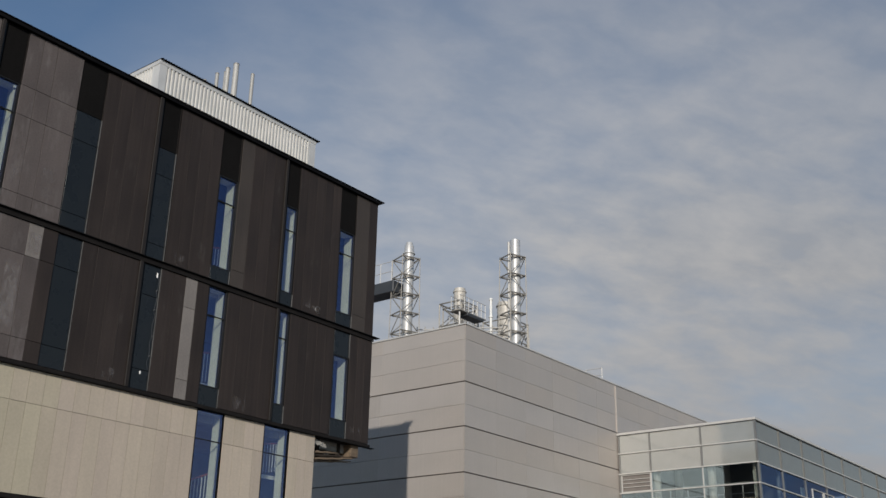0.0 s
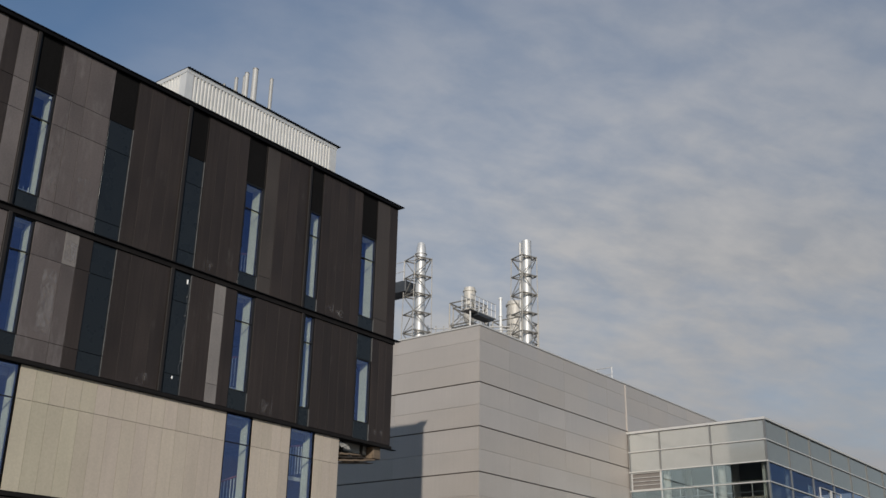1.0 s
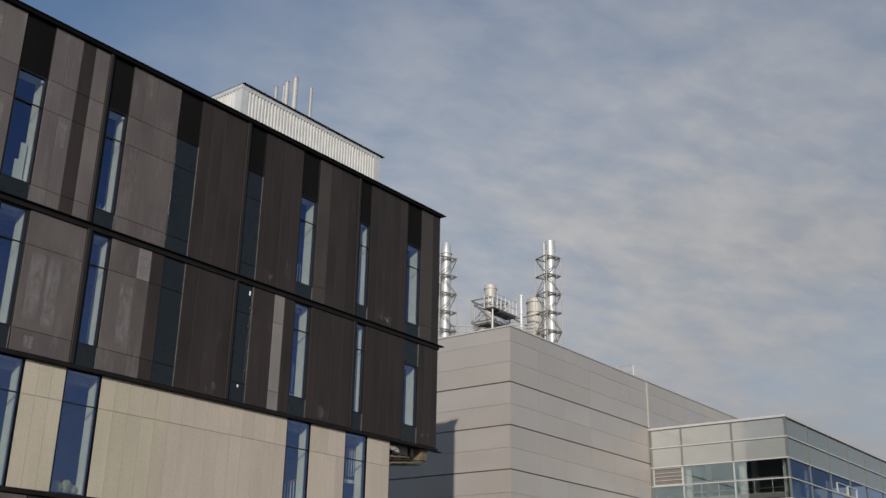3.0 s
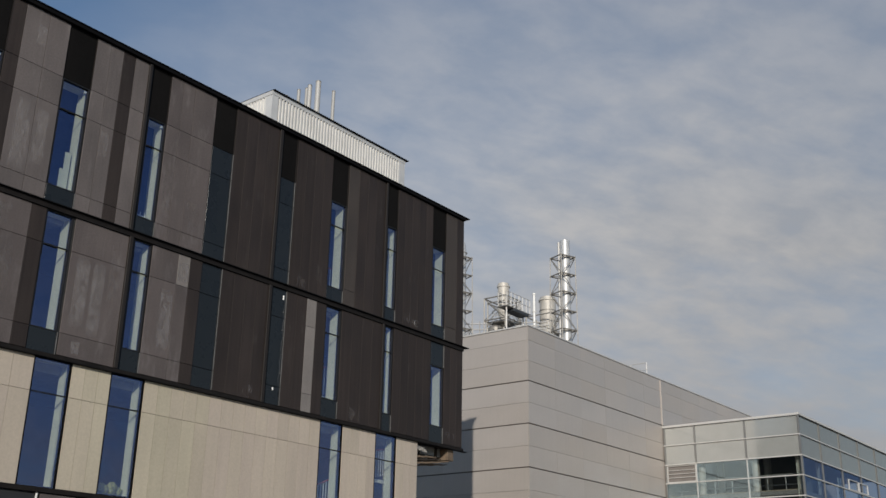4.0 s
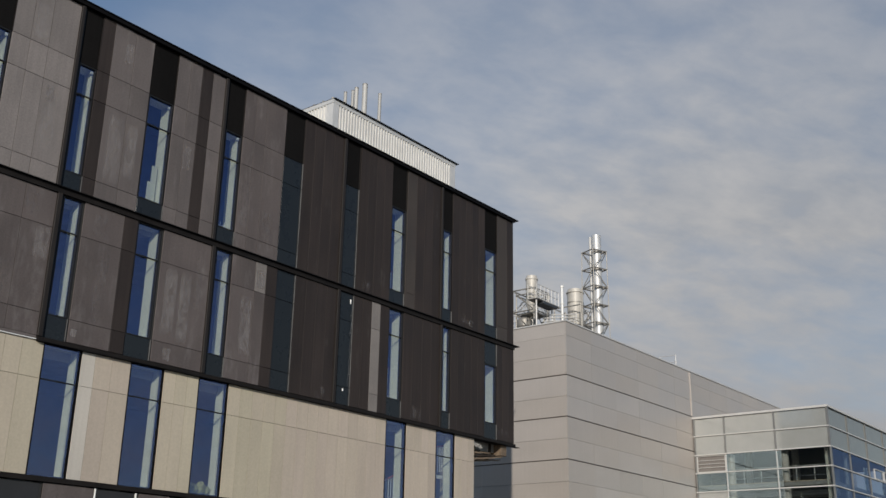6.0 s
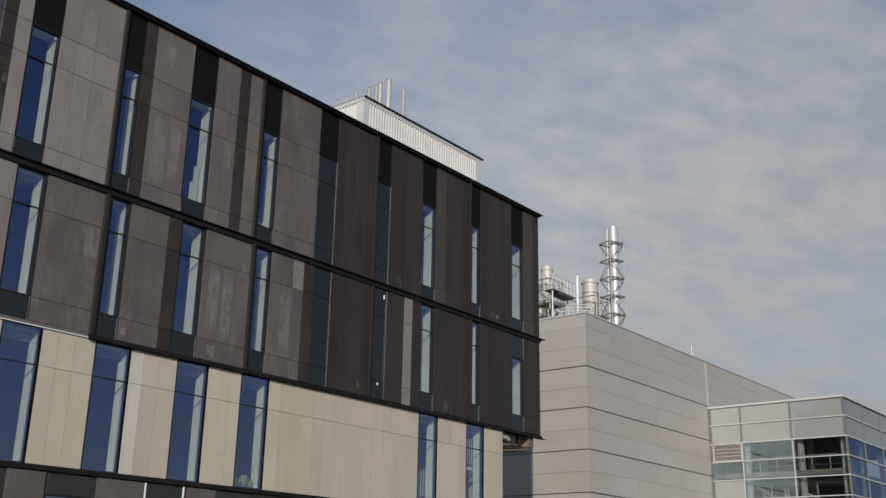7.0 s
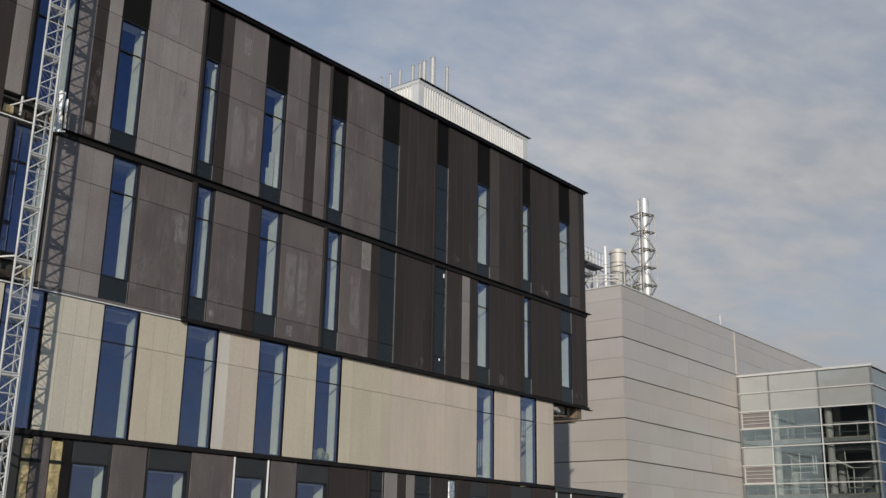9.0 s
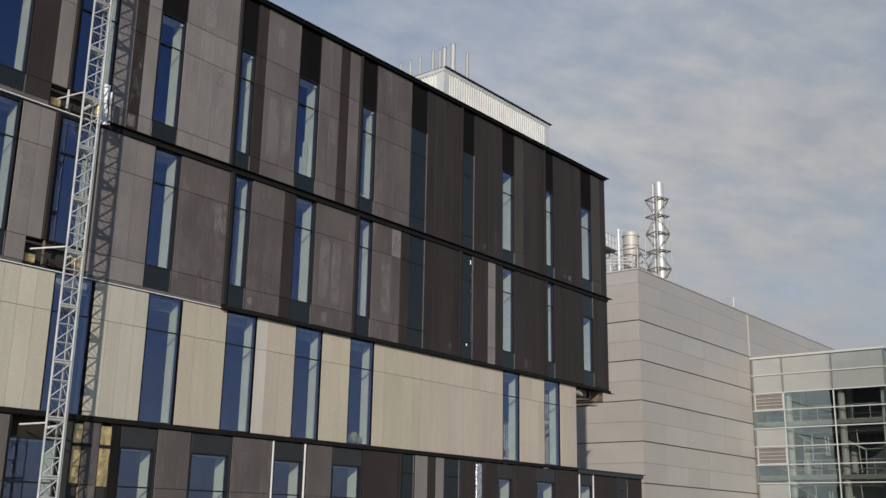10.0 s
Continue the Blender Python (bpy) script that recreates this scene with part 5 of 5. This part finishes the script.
# stair and partition framing behind the glass
for k, top in enumerate((10.20, 6.57)):
    for p, q, r in (((-27.94, 9.63), (-26.44, 8.86), 0.07), ((-26.46, 8.90), (-26.50, 7.27), 0.05), ((-26.97, 10.20), (-26.82, 7.37), 0.045), ((-29.08, 9.80), (-29.04, 8.56), 0.05),
                    ((-28.88, 9.80), (-28.86, 8.56), 0.05), ((-29.97, 10.20), (-30.00, 8.22), 0.04), ((-30.54, 9.61), (-30.55, 8.46), 0.04), ((-30.54, 9.09), (-28.88, 9.09), 0.035), ((-30.54, 8.71), (-28.88, 8.71), 0.035),
                    ((-26.46, 8.90), (-25.01, 8.90), 0.035), ((-26.50, 7.65), (-24.90, 7.56), 0.05), ((-31.48, 10.34), (-29.90, 9.38), 0.04)):
        dz = top - 10.20
        bm = bmesh.new()
        rod(bm, (p[0], FY + 0.9, p[1] + dz), (q[0], FY + 0.9, q[1] + dz), r * 0.75, 8)
        part("framing", bm, "reveal", wing, "white framing indoors")
for y in SYS[:4]:
    part("blind", boxes((FX1 - 0.45, FX1 - 0.40, y + 0.2, y + 1.1, 9.29, 12.43)), "reveal", wing, "pale blind")
for ya, yb in ((71.35, 73.34), (73.54, 75.41)):
    xa, xb = FX1 - 0.02, FX1 + 0.06
    part("opening_light", boxes((xa, xb, ya - 0.03, ya + 0.03, 11.72, 12.40), (xa, xb, yb - 0.03, yb + 0.03, 11.72, 12.40),
                                (xa, xb, ya + 0.03, yb - 0.03, 11.72, 11.765), (xa, xb, ya + 0.03, yb - 0.03, 12.355, 12.40)), "alu", wing, "pale framed opening light")
# fit-out seen through the front glass: ducts, hangers and handrails
for x0, x1, y, z, r in ((-33.20, -25.01, FY + 1.6, 10.20, 0.10), (-33.20, -25.01, FY + 2.1, 10.39, 0.07), (-33.20, -25.83, FY + 1.8, 6.61, 0.09), (-33.20, -25.01, FY + 2.4, 14.03, 0.10)):
    bm = bmesh.new()
    rod(bm, (x0, y, z), (x1, y, z), r, 8)
    part("service_pipe", bm, "alu", wing)
